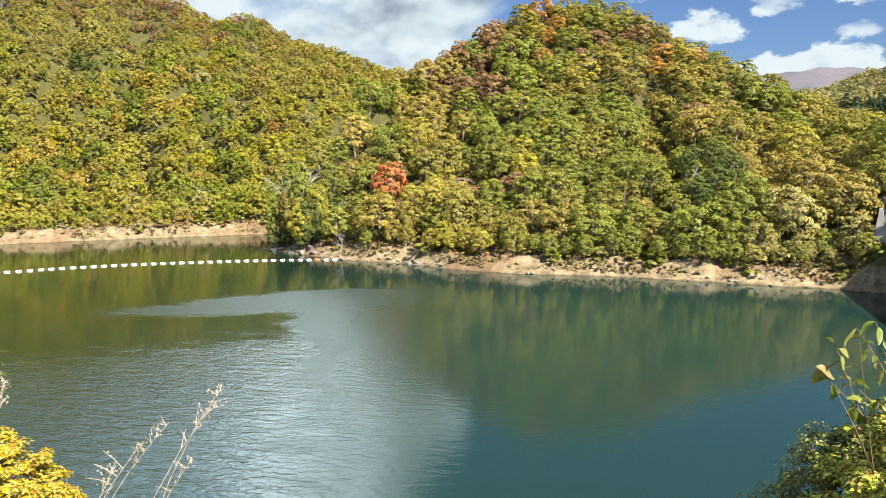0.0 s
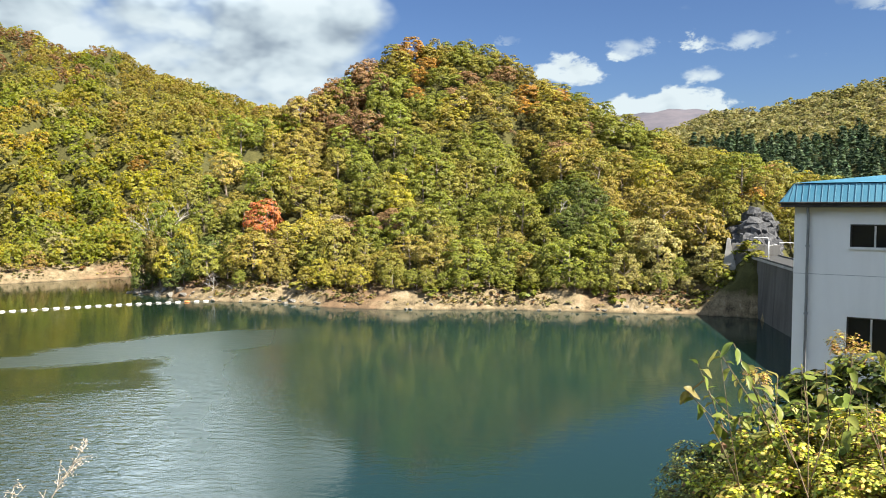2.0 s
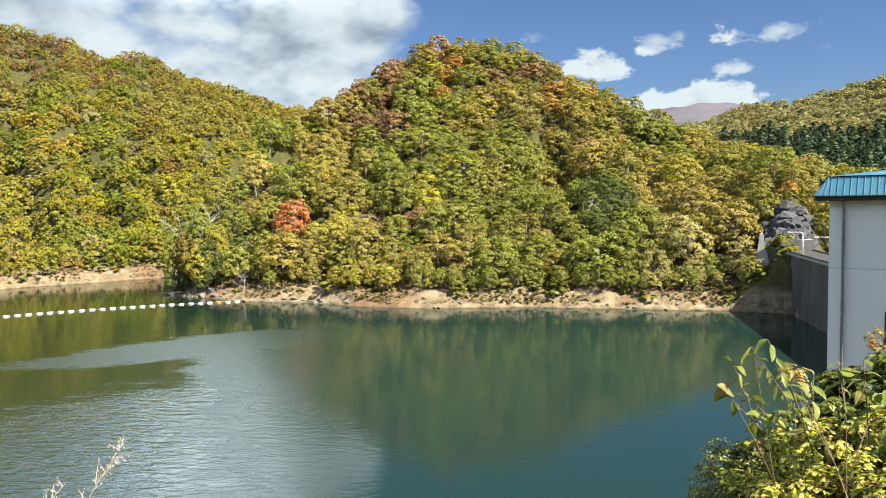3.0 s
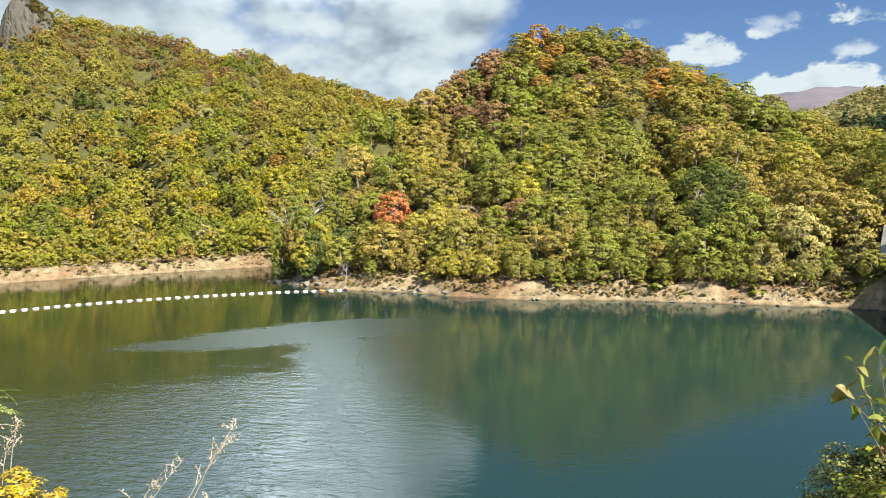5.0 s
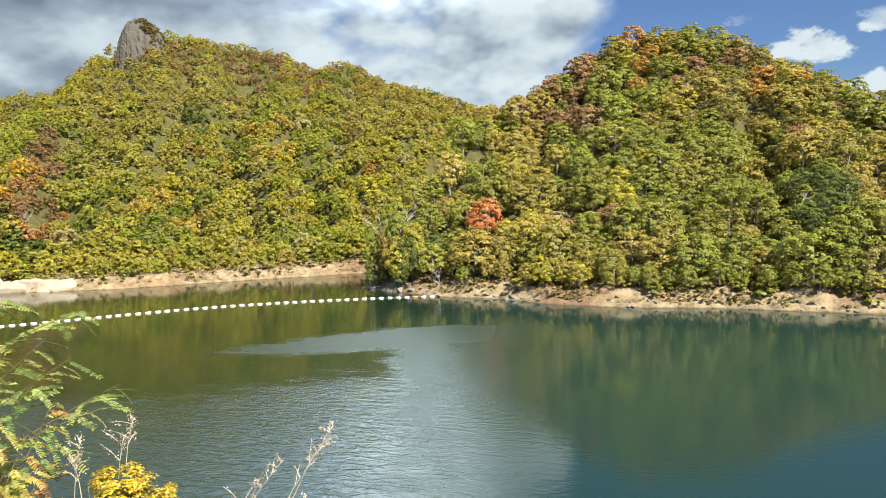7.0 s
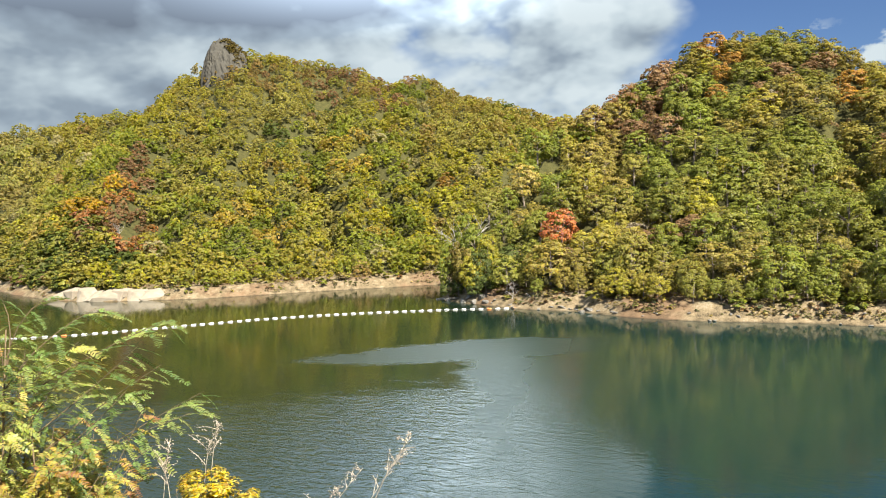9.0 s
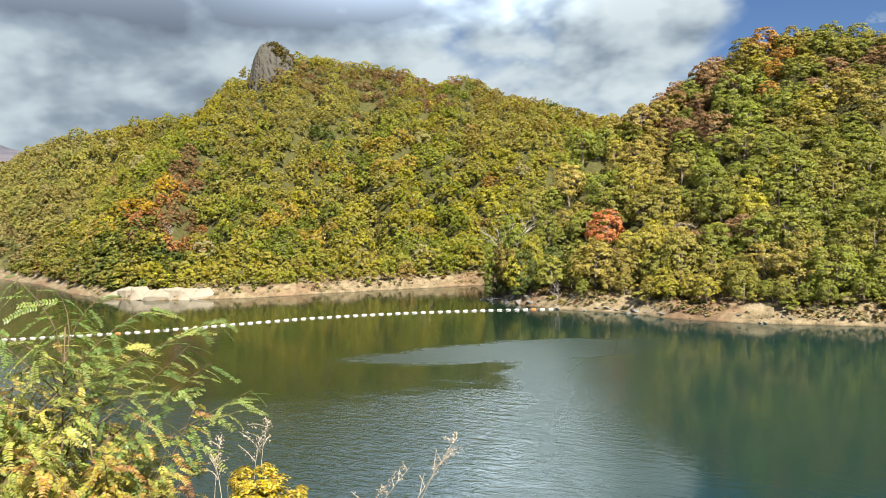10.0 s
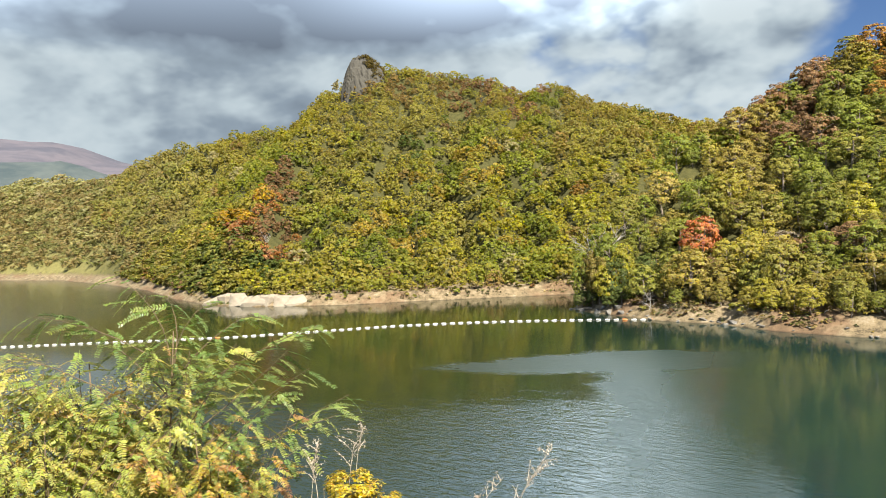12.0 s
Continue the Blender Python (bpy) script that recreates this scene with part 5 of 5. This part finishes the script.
for i in range(nrib):
    x_ = -E0 + 0.12 + (W + 2 * E0 - 0.24) * i / (nrib - 1)
    top = min(max(x_, -E1), W + E1)
    bm = bmesh.new()
    tube(bm, [(x_, -E0 - 0.012, RZ0 + 0.02), (top, -E1 - 0.012, RZ1 + 0.02)], 0.009, 5)
    part("rib", bm, M_ROOF, roof)
for i in range(34):
    y_ = -E0 + 0.12 + (DEEP_ + 2 * E0 - 0.24) * i / 33
    top = min(max(y_, -E1), DEEP_ + E1)
    bm = bmesh.new()
    tube(bm, [(-E0 - 0.012, y_, RZ0 + 0.02), (-E1 - 0.012, top, RZ1 + 0.02)], 0.009, 5)
    part("rib", bm, M_ROOF, roof)
bm = bmesh.new()
tube(bm, [(-E0 - 0.02, -E0 - 0.02, RZ0), (W + E0, -E0 - 0.02, RZ0)], 0.035, 6)
tube(bm, [(-E0 - 0.02, -E0 - 0.02, RZ0), (-E0 - 0.02, DEEP_ + E0, RZ0)], 0.035, 6)
part("eaves_edge", bm, M_DARK, roof)

# ---------------------------------------------------------------- plants on the near bank
G_BIG = leafy("broad_leaf", [(0.0, (0.18, 0.28, 0.03)), (0.4, (0.29, 0.37, 0.045)), (0.75, (0.40, 0.43, 0.075)), (0.95, (0.42, 0.35, 0.09)), (1.0, (0.40, 0.21, 0.09))], 0.45, 0.015, 0.25)
G_LOCUST = leafy("feather_leaf", [(0.0, (0.12, 0.19, 0.045)), (0.6, (0.20, 0.28, 0.065)), (1.0, (0.33, 0.35, 0.085))], 0.4, 0.03, 0.25)
G_LOCUST_LIME = leafy("yellow_green_feather_leaf", [(0.0, (0.28, 0.35, 0.07)), (0.5, (0.44, 0.45, 0.10)), (0.85, (0.50, 0.42, 0.10)), (1.0, (0.42, 0.26, 0.08))], 0.4, 0.02, 0.25)
G_LOCUST_AMBER = leafy("amber_feather_leaf", [(0.0, (0.34, 0.37, 0.08)), (0.4, (0.46, 0.40, 0.07)), (0.8, (0.46, 0.28, 0.06)), (1.0, (0.32, 0.16, 0.06))], 0.4, 0.02, 0.3)
M_STEM = solid("stem", (0.08, 0.058, 0.03), (0.19, 0.135, 0.075), 12.0, 0.8)
M_DRY = solid("dry_stalk", (0.34, 0.27, 0.20), (0.55, 0.46, 0.36), 12.0, 0.9)


def leaf_blade(seed, length, width):
    """A pointed oval blade, folded at the midrib, drooping, with a short stalk; it grows along +x."""
    r = random.Random(seed)
    bm = bmesh.new()
    n, rows = 7, []
    for i in range(n + 1):
        t = i / n
        w = width * math.sin(math.pi * min(1, t * 0.93 + 0.04)) ** 0.8 * (1 - 0.35 * t)
        zc = -0.28 * length * t * t + 0.04 * length * math.sin(t * 7 + seed)
        x = length * (t * 0.96)
        rows.append([bm.verts.new((x, -w / 2, zc + w * 0.22 + r.gauss(0, 0.02) * width)), bm.verts.new((x, 0, zc)), bm.verts.new((x, w / 2, zc + w * 0.22 + r.gauss(0, 0.02) * width))])
    for a_, b_ in zip(rows[:-1], rows[1:]):
        for k in (0, 1):
            bm.faces.new((a_[k], b_[k], b_[k + 1], a_[k + 1]))
    me = bpy.data.meshes.new("leaf")
    bm.to_mesh(me)
    bm.free()
    for f in me.polygons:
        f.use_smooth = True
    me.materials.append(G_BIG)
    return me


def feather_leaf(seed, mat, length=0.25, pairs=13):
    """A pinnate leaf along +x: a thin midrib with paired oval leaflets."""
    r = random.Random(seed)
    bm = bmesh.new()
    droop = r.uniform(0.12, 0.34)
    at = lambda t: Vector((length * t, 0.03 * length * math.sin(t * 4 + seed), -droop * length * t * t))
    tube(bm, [at(t / 5) for t in range(6)], 0.0014, 3)
    for i in range(pairs):
        t = 0.14 + 0.84 * i / (pairs - 1)
        for side in (-1, 1):
            L_ = 0.033 * (1 - 0.3 * abs(t - 0.5)) * r.uniform(0.8, 1.15)
            a_ = side * r.uniform(0.95, 1.25)
            d = Vector((math.cos(a_), math.sin(a_), r.uniform(-0.35, 0.05))).normalized()
            w = Vector((-d.y, d.x, r.uniform(-0.3, 0.3))).normalized() * L_ * 0.21
            p = at(t)
            q = [p, p + d * L_ * 0.3 + w, p + d * L_ * 0.75 + w * 0.9, p + d * L_, p + d * L_ * 0.75 - w * 0.9, p + d * L_ * 0.3 - w]
            bm.faces.new([bm.verts.new(v) for v in q])
    me = bpy.data.meshes.new("feather_leaf")
    bm.to_mesh(me)
    bm.free()
    me.materials.append(mat)
    return me


BLADES = [leaf_blade(k, 0.15, 0.075) for k in range(6)]
FEATHERS = [feather_leaf(k, G_LOCUST) for k in range(6)]
FEATHERS_LIME = [feather_leaf(20 + k, G_LOCUST_LIME, 0.19, 11) for k in range(6)]
FEATHERS_AMBER = [feather_leaf(40 + k, G_LOCUST_AMBER, 0.16, 9) for k in range(6)]


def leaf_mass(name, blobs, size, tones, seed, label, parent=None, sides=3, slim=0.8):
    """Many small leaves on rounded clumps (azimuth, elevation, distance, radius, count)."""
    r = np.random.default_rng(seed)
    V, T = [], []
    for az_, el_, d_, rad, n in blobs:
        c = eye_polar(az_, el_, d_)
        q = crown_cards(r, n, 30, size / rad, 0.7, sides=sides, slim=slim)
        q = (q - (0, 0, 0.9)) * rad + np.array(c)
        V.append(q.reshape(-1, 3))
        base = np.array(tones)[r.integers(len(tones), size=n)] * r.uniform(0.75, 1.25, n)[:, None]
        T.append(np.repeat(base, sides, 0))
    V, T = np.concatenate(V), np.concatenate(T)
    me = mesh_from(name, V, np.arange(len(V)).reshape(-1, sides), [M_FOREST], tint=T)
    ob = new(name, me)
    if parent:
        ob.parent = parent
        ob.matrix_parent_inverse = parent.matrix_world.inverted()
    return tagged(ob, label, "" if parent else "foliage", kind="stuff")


def stem_to_ground(bm, tip, base_xy, rad, r, bow=0.15):
    x, y = base_xy
    p0 = Vector((x, y, height(x, y) - 0.1))
    p3 = Vector(tip)
    mid = (p0 + p3) / 2 + Vector((r.gauss(0, bow), r.gauss(0, bow), 0.1))
    pts = [p0.lerp(mid, t) .lerp(mid.lerp(p3, t), t) for t in (0, 0.2, 0.4, 0.6, 0.8, 1.0)]
    tube(bm, pts, [rad * (1 - 0.75 * t) for t in (0, 0.2, 0.4, 0.6, 0.8, 1.0)], 6)
    return pts


# a broad-leaved shrub by the gate house
r = random.Random(5)
shrub = new("broadleaf_shrub")
shrub.location = (2.6, 3.4, height(2.6, 3.4))
bpy.context.view_layer.update()
tagged(shrub, "tall broad-leaved shrub with large yellow-green leaves on the bank", "shrub")
SH_INV = shrub.matrix_world.inverted()


def under(ob, parent, inv):
    ob.parent = parent
    ob.matrix_parent_inverse = inv
    return ob


TOPS = [(27.6, -14.2), (28.6, -12.4), (30.0, -11.4), (31.0, -10.8), (29.4, -14.5), (32.5, -12.5), (34.0, -13.0), (35.5, -12.0), (37.0, -11.8), (38.6, -11.2), (40.2, -10.6),
        (41.5, -11.0), (43.0, -10.2), (33.2, -15.5), (36.3, -15.0), (39.4, -14.2), (42.0, -14.5), (31.5, -16.0), (44.5, -12.0), (34.8, -17.5), (38.0, -17.5), (41.0, -17.5)]
leaf_no = 0
for az_, el_ in TOPS:
    d_ = r.uniform(3.7, 4.5)
    tip = eye_polar(az_, el_, d_)
    bm = bmesh.new()
    base = (2.75 + r.uniform(-0.45, 0.75), 3.45 + r.uniform(-0.4, 0.5))
    pts = stem_to_ground(bm, tip, base, 0.009, r, 0.24)
    under(part("stem", bm, M_STEM, smooth=True), shrub, SH_INV)
    for k in range(34):
        t = 1 - 0.72 * (k / 34) ** 1.1
        i = min(4, int(t * 5))
        p = pts[i].lerp(pts[i + 1], t * 5 - i)
        lf = new("leaf", BLADES[leaf_no % 6])
        sc = r.uniform(0.3, 0.8)
        lf.matrix_world = Matrix.Translation(p) @ pose(0, 0, 0, r.gauss(0, 30), r.gauss(18, 28), r.uniform(0, 360)) @ Matrix.Diagonal((sc, sc * r.uniform(0.85, 1.15), sc, 1))
        under(lf, shrub, SH_INV)
        leaf_no += 1
for k in range(20):
    bm = bmesh.new()
    tip = eye_polar(r.uniform(29, 45), r.uniform(-17.5, -11.5), r.uniform(3.6, 4.4))
    pts = stem_to_ground(bm, tip, (tip.x + r.gauss(0, 0.35), tip.y + r.gauss(0, 0.2)), 0.0048, r, 0.2)
    q = pts[4] + Vector((r.gauss(0, 0.12), r.gauss(0, 0.08), r.uniform(0.02, 0.15)))
    tube(bm, [pts[3], pts[3].lerp(q, 0.5) + Vector((0, 0, 0.02)), q], [0.003, 0.0025, 0.0012], 5)
    under(part("stem", bm, M_STEM, smooth=True), shrub, SH_INV)
YG = [(0.60, 0.61, 0.085), (0.64, 0.60, 0.12), (0.52, 0.56, 0.07), (0.64, 0.51, 0.11), (0.30, 0.18, 0.07), (0.28, 0.31, 0.05), (0.14, 0.17, 0.04)]
leaf_mass("undergrowth", [(az_, el_, d_, rad, 2600) for az_, el_, d_, rad in [
    (30.8, -22.5, 4.3, 0.30), (34, -20.5, 4.4, 0.30), (37, -20.5, 4.5, 0.36), (40.5, -19.5, 4.4, 0.36), (44, -18.5, 4.4, 0.38), (35, -24.5, 4.1, 0.40), (40, -24, 4.0, 0.42),
    (45, -22, 4.1, 0.42), (31.0, -26.5, 4.0, 0.40), (38.5, -16.6, 4.6, 0.20), (43.5, -15.0, 4.6, 0.24), (36.0, -18.2, 4.1, 0.22), (39.5, -18.0, 4.0, 0.26), (42.5, -17.2, 4.1, 0.26), (33.0, -18.6, 4.2, 0.18), (32.5, -23.0, 3.8, 0.24), (35.8, -21.6, 3.7, 0.24), (39.0, -21.0, 3.7, 0.26), (42.5, -20.2, 3.7, 0.28), (34.0, -26.0, 3.6, 0.3), (39.0, -25.5, 3.5, 0.3)]], 0.0145, YG, 61, "dense yellow-green undergrowth with withered leaves", sides=4)
leaf_mass("dark_undergrowth", [(az_, el_, d_, rad, 2600) for az_, el_, d_, rad in [(27.6, -22.6, 4.6, 0.24), (29.0, -20.5, 4.7, 0.24), (26.4, -25.5, 4.6, 0.30), (24.6, -27.5, 4.6, 0.28)]],
          0.011, [(0.16, 0.20, 0.06), (0.20, 0.20, 0.06), (0.12, 0.10, 0.04), (0.30, 0.32, 0.08)], 62, "dark fine-leaved undergrowth on the bank", sides=4)
# leaf mass in mostly dark tones, painting the shade behind the stems
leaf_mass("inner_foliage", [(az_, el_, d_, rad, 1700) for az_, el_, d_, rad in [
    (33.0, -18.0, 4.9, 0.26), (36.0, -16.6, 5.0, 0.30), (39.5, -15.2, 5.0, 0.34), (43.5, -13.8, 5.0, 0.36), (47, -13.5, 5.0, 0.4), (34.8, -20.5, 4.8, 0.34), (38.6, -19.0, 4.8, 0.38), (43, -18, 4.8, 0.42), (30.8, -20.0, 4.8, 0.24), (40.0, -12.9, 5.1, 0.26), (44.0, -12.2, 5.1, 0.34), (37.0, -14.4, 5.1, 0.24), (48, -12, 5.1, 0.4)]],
          0.022, [(0.10, 0.14, 0.035), (0.14, 0.17, 0.04), (0.09, 0.08, 0.035), (0.30, 0.33, 0.06), (0.07, 0.10, 0.03)], 64, "leaves deep inside the shrub, coloured dark for its shaded hollows", sides=4)
leaf_mass("golden_sprigs", [(38.2, -10.4, 5.2, 0.11, 420), (32.7, -13.2, 4.7, 0.10, 450), (39.0, -11.4, 5.2, 0.13, 480)], 0.011, [(0.42, 0.32, 0.05), (0.36, 0.30, 0.07), (0.40, 0.22, 0.09)], 63, "golden fine-leaved sprigs above the shrub")
for az_, el_, d_ in ((38.2, -9.9, 5.2), (32.7, -12.9, 4.7)):
    bm = bmesh.new()
    c = eye_polar(az_, el_, d_)
    stem_to_ground(bm, c, (c.x + 0.15, c.y - 0.1), 0.008, r, 0.05)
    tagged(part("twig", bm, M_STEM, smooth=True), "thin brown twig carrying golden sprigs", "twig", "twigs")

# young locust trees with feathered leaves
def locust_sapling(foot, head, tips, per_branch, feathers, seed, label):
    """foot: azimuth and distance of the trunk; head: its top (azimuth, elevation, distance); one branch to each tip."""
    r = random.Random(seed)
    t = new("locust_sapling")
    lx, ly = eye_polar(foot[0], 0, foot[1]).xy
    t.location = (lx, ly, height(lx, ly))
    bpy.context.view_layer.update()
    tagged(t, label, "tree", "locust saplings")
    inv = t.matrix_world.inverted()
    bm = bmesh.new()
    trunk = stem_to_ground(bm, eye_polar(*head), (lx, ly), 0.016, r, 0.08)
    under(part("trunk", bm, M_STEM, smooth=True), t, inv)
    for n_, (az_, el_, d_) in enumerate(tips):
        tip = eye_polar(az_, el_, d_)
        bm = bmesh.new()
        t0 = min(0.97, max(0.35, 0.62 + 0.03 * (el_ + 12) + r.gauss(0, 0.05)))
        i0 = min(4, int(t0 * 5))
        start = trunk[i0].lerp(trunk[i0 + 1], t0 * 5 - i0)
        mid = (start + tip) / 2 + Vector((r.gauss(0, 0.08), r.gauss(0, 0.08), r.uniform(0.05, 0.16)))
        pts = [start.lerp(mid, u).lerp(mid.lerp(tip, u), u) for u in (0, 0.2, 0.4, 0.6, 0.8, 1.0)]
        tube(bm, pts, [0.006, 0.005, 0.004, 0.003, 0.0022, 0.0015], 5)
        under(part("branch", bm, M_STEM, smooth=True), t, inv)
        hd = math.degrees(math.atan2(tip.y - start.y, tip.x - start.x))
        for k in range(per_branch):
            u = 0.25 + 0.75 * (k + 0.5) / per_branch
            i = min(4, int(u * 5))
            p = pts[i].lerp(pts[i + 1], u * 5 - i)
            lf = new("feather_leaf", feathers[(k + n_) % len(feathers)])
            side = 1 if k % 2 else -1
            sc = r.uniform(0.6, 1.05)
            lf.matrix_world = Matrix.Translation(p) @ pose(0, 0, 0, r.gauss(0, 22), r.uniform(-20, 35), hd + side * r.uniform(25, 85) * (1.15 - 0.9 * max(0, u - 0.8) * 5)) @ Matrix.Diagonal((sc, sc, sc, 1))
            under(lf, t, inv)
    return t


def spread_tips(seed, n, az0, az1, el0, el1, d0, d1):
    r = random.Random(seed)
    return [(r.uniform(az0, az1), r.uniform(el0, el1), r.uniform(d0, d1)) for _ in range(n)]


locust_sapling((-46, 5.6), (-44, -6.5, 5.5), [
    (-33.8, -6.9, 5.2), (-31.8, -12.2, 5.1), (-32.8, -13.6, 5.0), (-36.0, -8.5, 5.3), (-38.5, -5.6, 5.5), (-41.5, -4.6, 5.6), (-44.5, -3.8, 5.6), (-47.6, -2.2, 5.7), (-37.0, -11.5, 5.1),
    (-40.0, -9.0, 5.3), (-43.0, -8.0, 5.4), (-46.0, -7.2, 5.3), (-50.0, -5.0, 5.5), (-53.0, -4.6, 5.5), (-35.5, -15.5, 5.0), (-39.0, -13.5, 5.0), (-49.0, -10.0, 5.2), (-34.6, -10.0, 5.1), (-56, -6, 5.4)],
    17, FEATHERS, 9, "young locust tree with feathered green leaves on the bank")
locust_sapling((-50, 5.9), (-49.5, -8, 5.8), spread_tips(21, 62, -57, -39, -15.5, -7, 5.2, 6.0), 17, FEATHERS_LIME, 22, "young locust tree with yellow-green feathered leaves on the bank")
locust_sapling((-43.5, 5.2), (-43, -13, 5.2), spread_tips(31, 46, -49, -35.5, -25, -12.5, 4.7, 5.4), 16, FEATHERS_AMBER, 32, "young locust tree turning yellow and orange on the bank")
locust_sapling((-53, 5.3), (-52.5, -12, 5.3), spread_tips(41, 54, -58, -42, -25, -10, 4.9, 5.5), 16, FEATHERS_LIME, 42, "young locust tree with pale yellow-green feathered leaves on the bank")
AUT = [(0.36, 0.33, 0.07), (0.30, 0.32, 0.07), (0.22, 0.26, 0.06), (0.27, 0.29, 0.065), (0.40, 0.25, 0.05), (0.31, 0.33, 0.07), (0.32, 0.17, 0.055), (0.26, 0.28, 0.06), (0.45, 0.38, 0.09), (0.36, 0.36, 0.07)]
leaf_mass("autumn_thicket", [(az_, el_, d_, rad, 5200) for az_, el_, d_, rad in [
    (-40, -17.0, 5.7, 0.30), (-44, -18.5, 5.6, 0.34), (-42, -16.0, 5.9, 0.34), (-46, -13.5, 6.0, 0.40), (-50.5, -11.5, 6.1, 0.42), (-55, -10.5, 6.1, 0.48), (-37.8, -20.8, 5.6, 0.32), (-42, -20, 5.7, 0.42), (-47, -18.5, 5.8, 0.46),
    (-52, -17, 5.9, 0.50), (-57, -15, 6.0, 0.52), (-40, -25.5, 5.4, 0.45), (-46, -24.5, 5.5, 0.48), (-52, -22.5, 5.6, 0.52), (-36, -25.5, 5.3, 0.32), (-58, -21, 5.7, 0.6), (-44.5, -22.0, 5.6, 0.42), (-48.5, -15, 6.0, 0.42)]],
          0.0125, AUT, 71, "thicket of small yellow, orange and green leaves", slim=0.42)
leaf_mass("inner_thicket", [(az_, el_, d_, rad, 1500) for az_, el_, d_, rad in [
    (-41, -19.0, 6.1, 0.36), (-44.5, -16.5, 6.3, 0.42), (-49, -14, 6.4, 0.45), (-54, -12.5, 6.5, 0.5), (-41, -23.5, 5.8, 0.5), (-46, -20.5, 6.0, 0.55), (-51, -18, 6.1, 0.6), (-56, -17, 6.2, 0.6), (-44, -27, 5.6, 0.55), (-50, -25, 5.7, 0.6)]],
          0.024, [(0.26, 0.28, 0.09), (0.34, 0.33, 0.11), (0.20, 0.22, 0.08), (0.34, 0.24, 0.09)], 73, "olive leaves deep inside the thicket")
leaf_mass("yellow_bush", [(az_, el_, d_, rad, 3800) for az_, el_, d_, rad in [(-32.3, -19.6, 4.8, 0.20), (-30.6, -21.0, 4.7, 0.22), (-33.8, -21.8, 4.7, 0.24), (-29.0, -22.3, 4.7, 0.2), (-31.5, -24.0, 4.6, 0.3), (-34.5, -25.5, 4.6, 0.3), (-28.0, -25.0, 4.6, 0.25)]],
          0.0135, [(0.52, 0.40, 0.035), (0.41, 0.33, 0.03), (0.42, 0.27, 0.025), (0.28, 0.25, 0.04)], 72, "bush in bright yellow autumn leaf")
r = random.Random(4)
for c_az, c_el, c_d in ((-32.3, -19.6, 4.8), (-31.0, -22, 4.7), (-42, -13.5, 5.8), (-46, -11.5, 5.9), (-50.5, -9.5, 6.0), (-38.5, -15.5, 5.7), (-55, -8.5, 6.0)):
    for k in range(3):
        c = eye_polar(c_az + r.gauss(0, 1), c_el + r.uniform(-1.0, 1.5), c_d)
        bm = bmesh.new()
        stem_to_ground(bm, c, (c.x + r.gauss(0, 0.1), c.y - 0.1), 0.005, r, 0.06)
        tagged(part("twig", bm, M_STEM, smooth=True), "thin brown twig rising through the thicket", "twig", "twigs")


def dry_stalk(az_, el_, d_, lean, plume, seed):
    r = random.Random(seed)
    tip = eye_polar(az_, el_, d_)
    st = new("dry_stalk")
    bx_, by_ = tip.x + lean * 2.2, tip.y - 0.05
    st.location = (bx_, by_, height(bx_, by_))
    bpy.context.view_layer.update()
    inv = st.matrix_world.inverted()
    bm = bmesh.new()
    foot = Vector((bx_, by_, height(bx_, by_) - 0.1))
    mid = tip + Vector((lean * 1.2, 0.05, -abs(lean) * 1.1 - 0.1))
    pts = [foot.lerp(mid, t).lerp(mid.lerp(tip, t), t) for t in (0, 0.35, 0.6, 0.8, 0.92, 1.0)]
    tube(bm, pts, [0.004, 0.0033, 0.0026, 0.002, 0.0014, 0.0009], 5)
    under(part("stalk", bm, M_DRY, smooth=True), st, inv)
    for k in range(7):
        bm = bmesh.new()
        t = 0.97 - 0.06 * k
        i = min(4, int(t * 5))
        p = pts[i].lerp(pts[i + 1], t * 5 - i)
        q = p + Vector((r.gauss(0, 0.07), r.gauss(0, 0.05), r.uniform(0.03, 0.10))) * (0.5 + 0.12 * k)
        tube(bm, [p, p.lerp(q, 0.5) + Vector((0, 0, 0.01)), q], [0.0022, 0.0016, 0.001], 4)
        for j in range(int(14 * plume)):
            c = p.lerp(q, r.random()) + Vector((r.gauss(0, 0.010), r.gauss(0, 0.010), r.gauss(0, 0.010)))
            e1, e2 = Vector((r.gauss(0, 1), r.gauss(0, 1), r.gauss(0, 1))).normalized() * 0.006, Vector((r.gauss(0, 1), r.gauss(0, 1), r.gauss(0, 1))).normalized() * 0.004
            bm.faces.new([bm.verts.new(c + v) for v in (e1, e2, -e1, -e2)])
        under(part("seed_spray", bm, M_DRY), st, inv)
    return tagged(st, "dry beige weed stalk gone to seed", "weed stalk", "dry stalks")


for i, q in enumerate([(-16.7, -16.8, 4.2, -0.35, 1.6), (-17.6, -18.2, 4.3, -0.4, 0.8), (-20.6, -18.8, 4.1, -0.5, 1.0), (-22.5, -20.0, 4.2, -0.4, 0.7), (-30.9, -14.6, 4.8, -0.12, 1.4), (-31.6, -15.8, 4.9, -0.1, 1.0),
                       (-34.4, -15.6, 4.8, -0.1, 1.0), (-35.0, -16.8, 4.8, 0.05, 0.7), (-24.5, -21.5, 4.3, -0.2, 0.7), (-19.0, -21.5, 4.2, -0.3, 0.6)]):
    dry_stalk(*q, 90 + i)
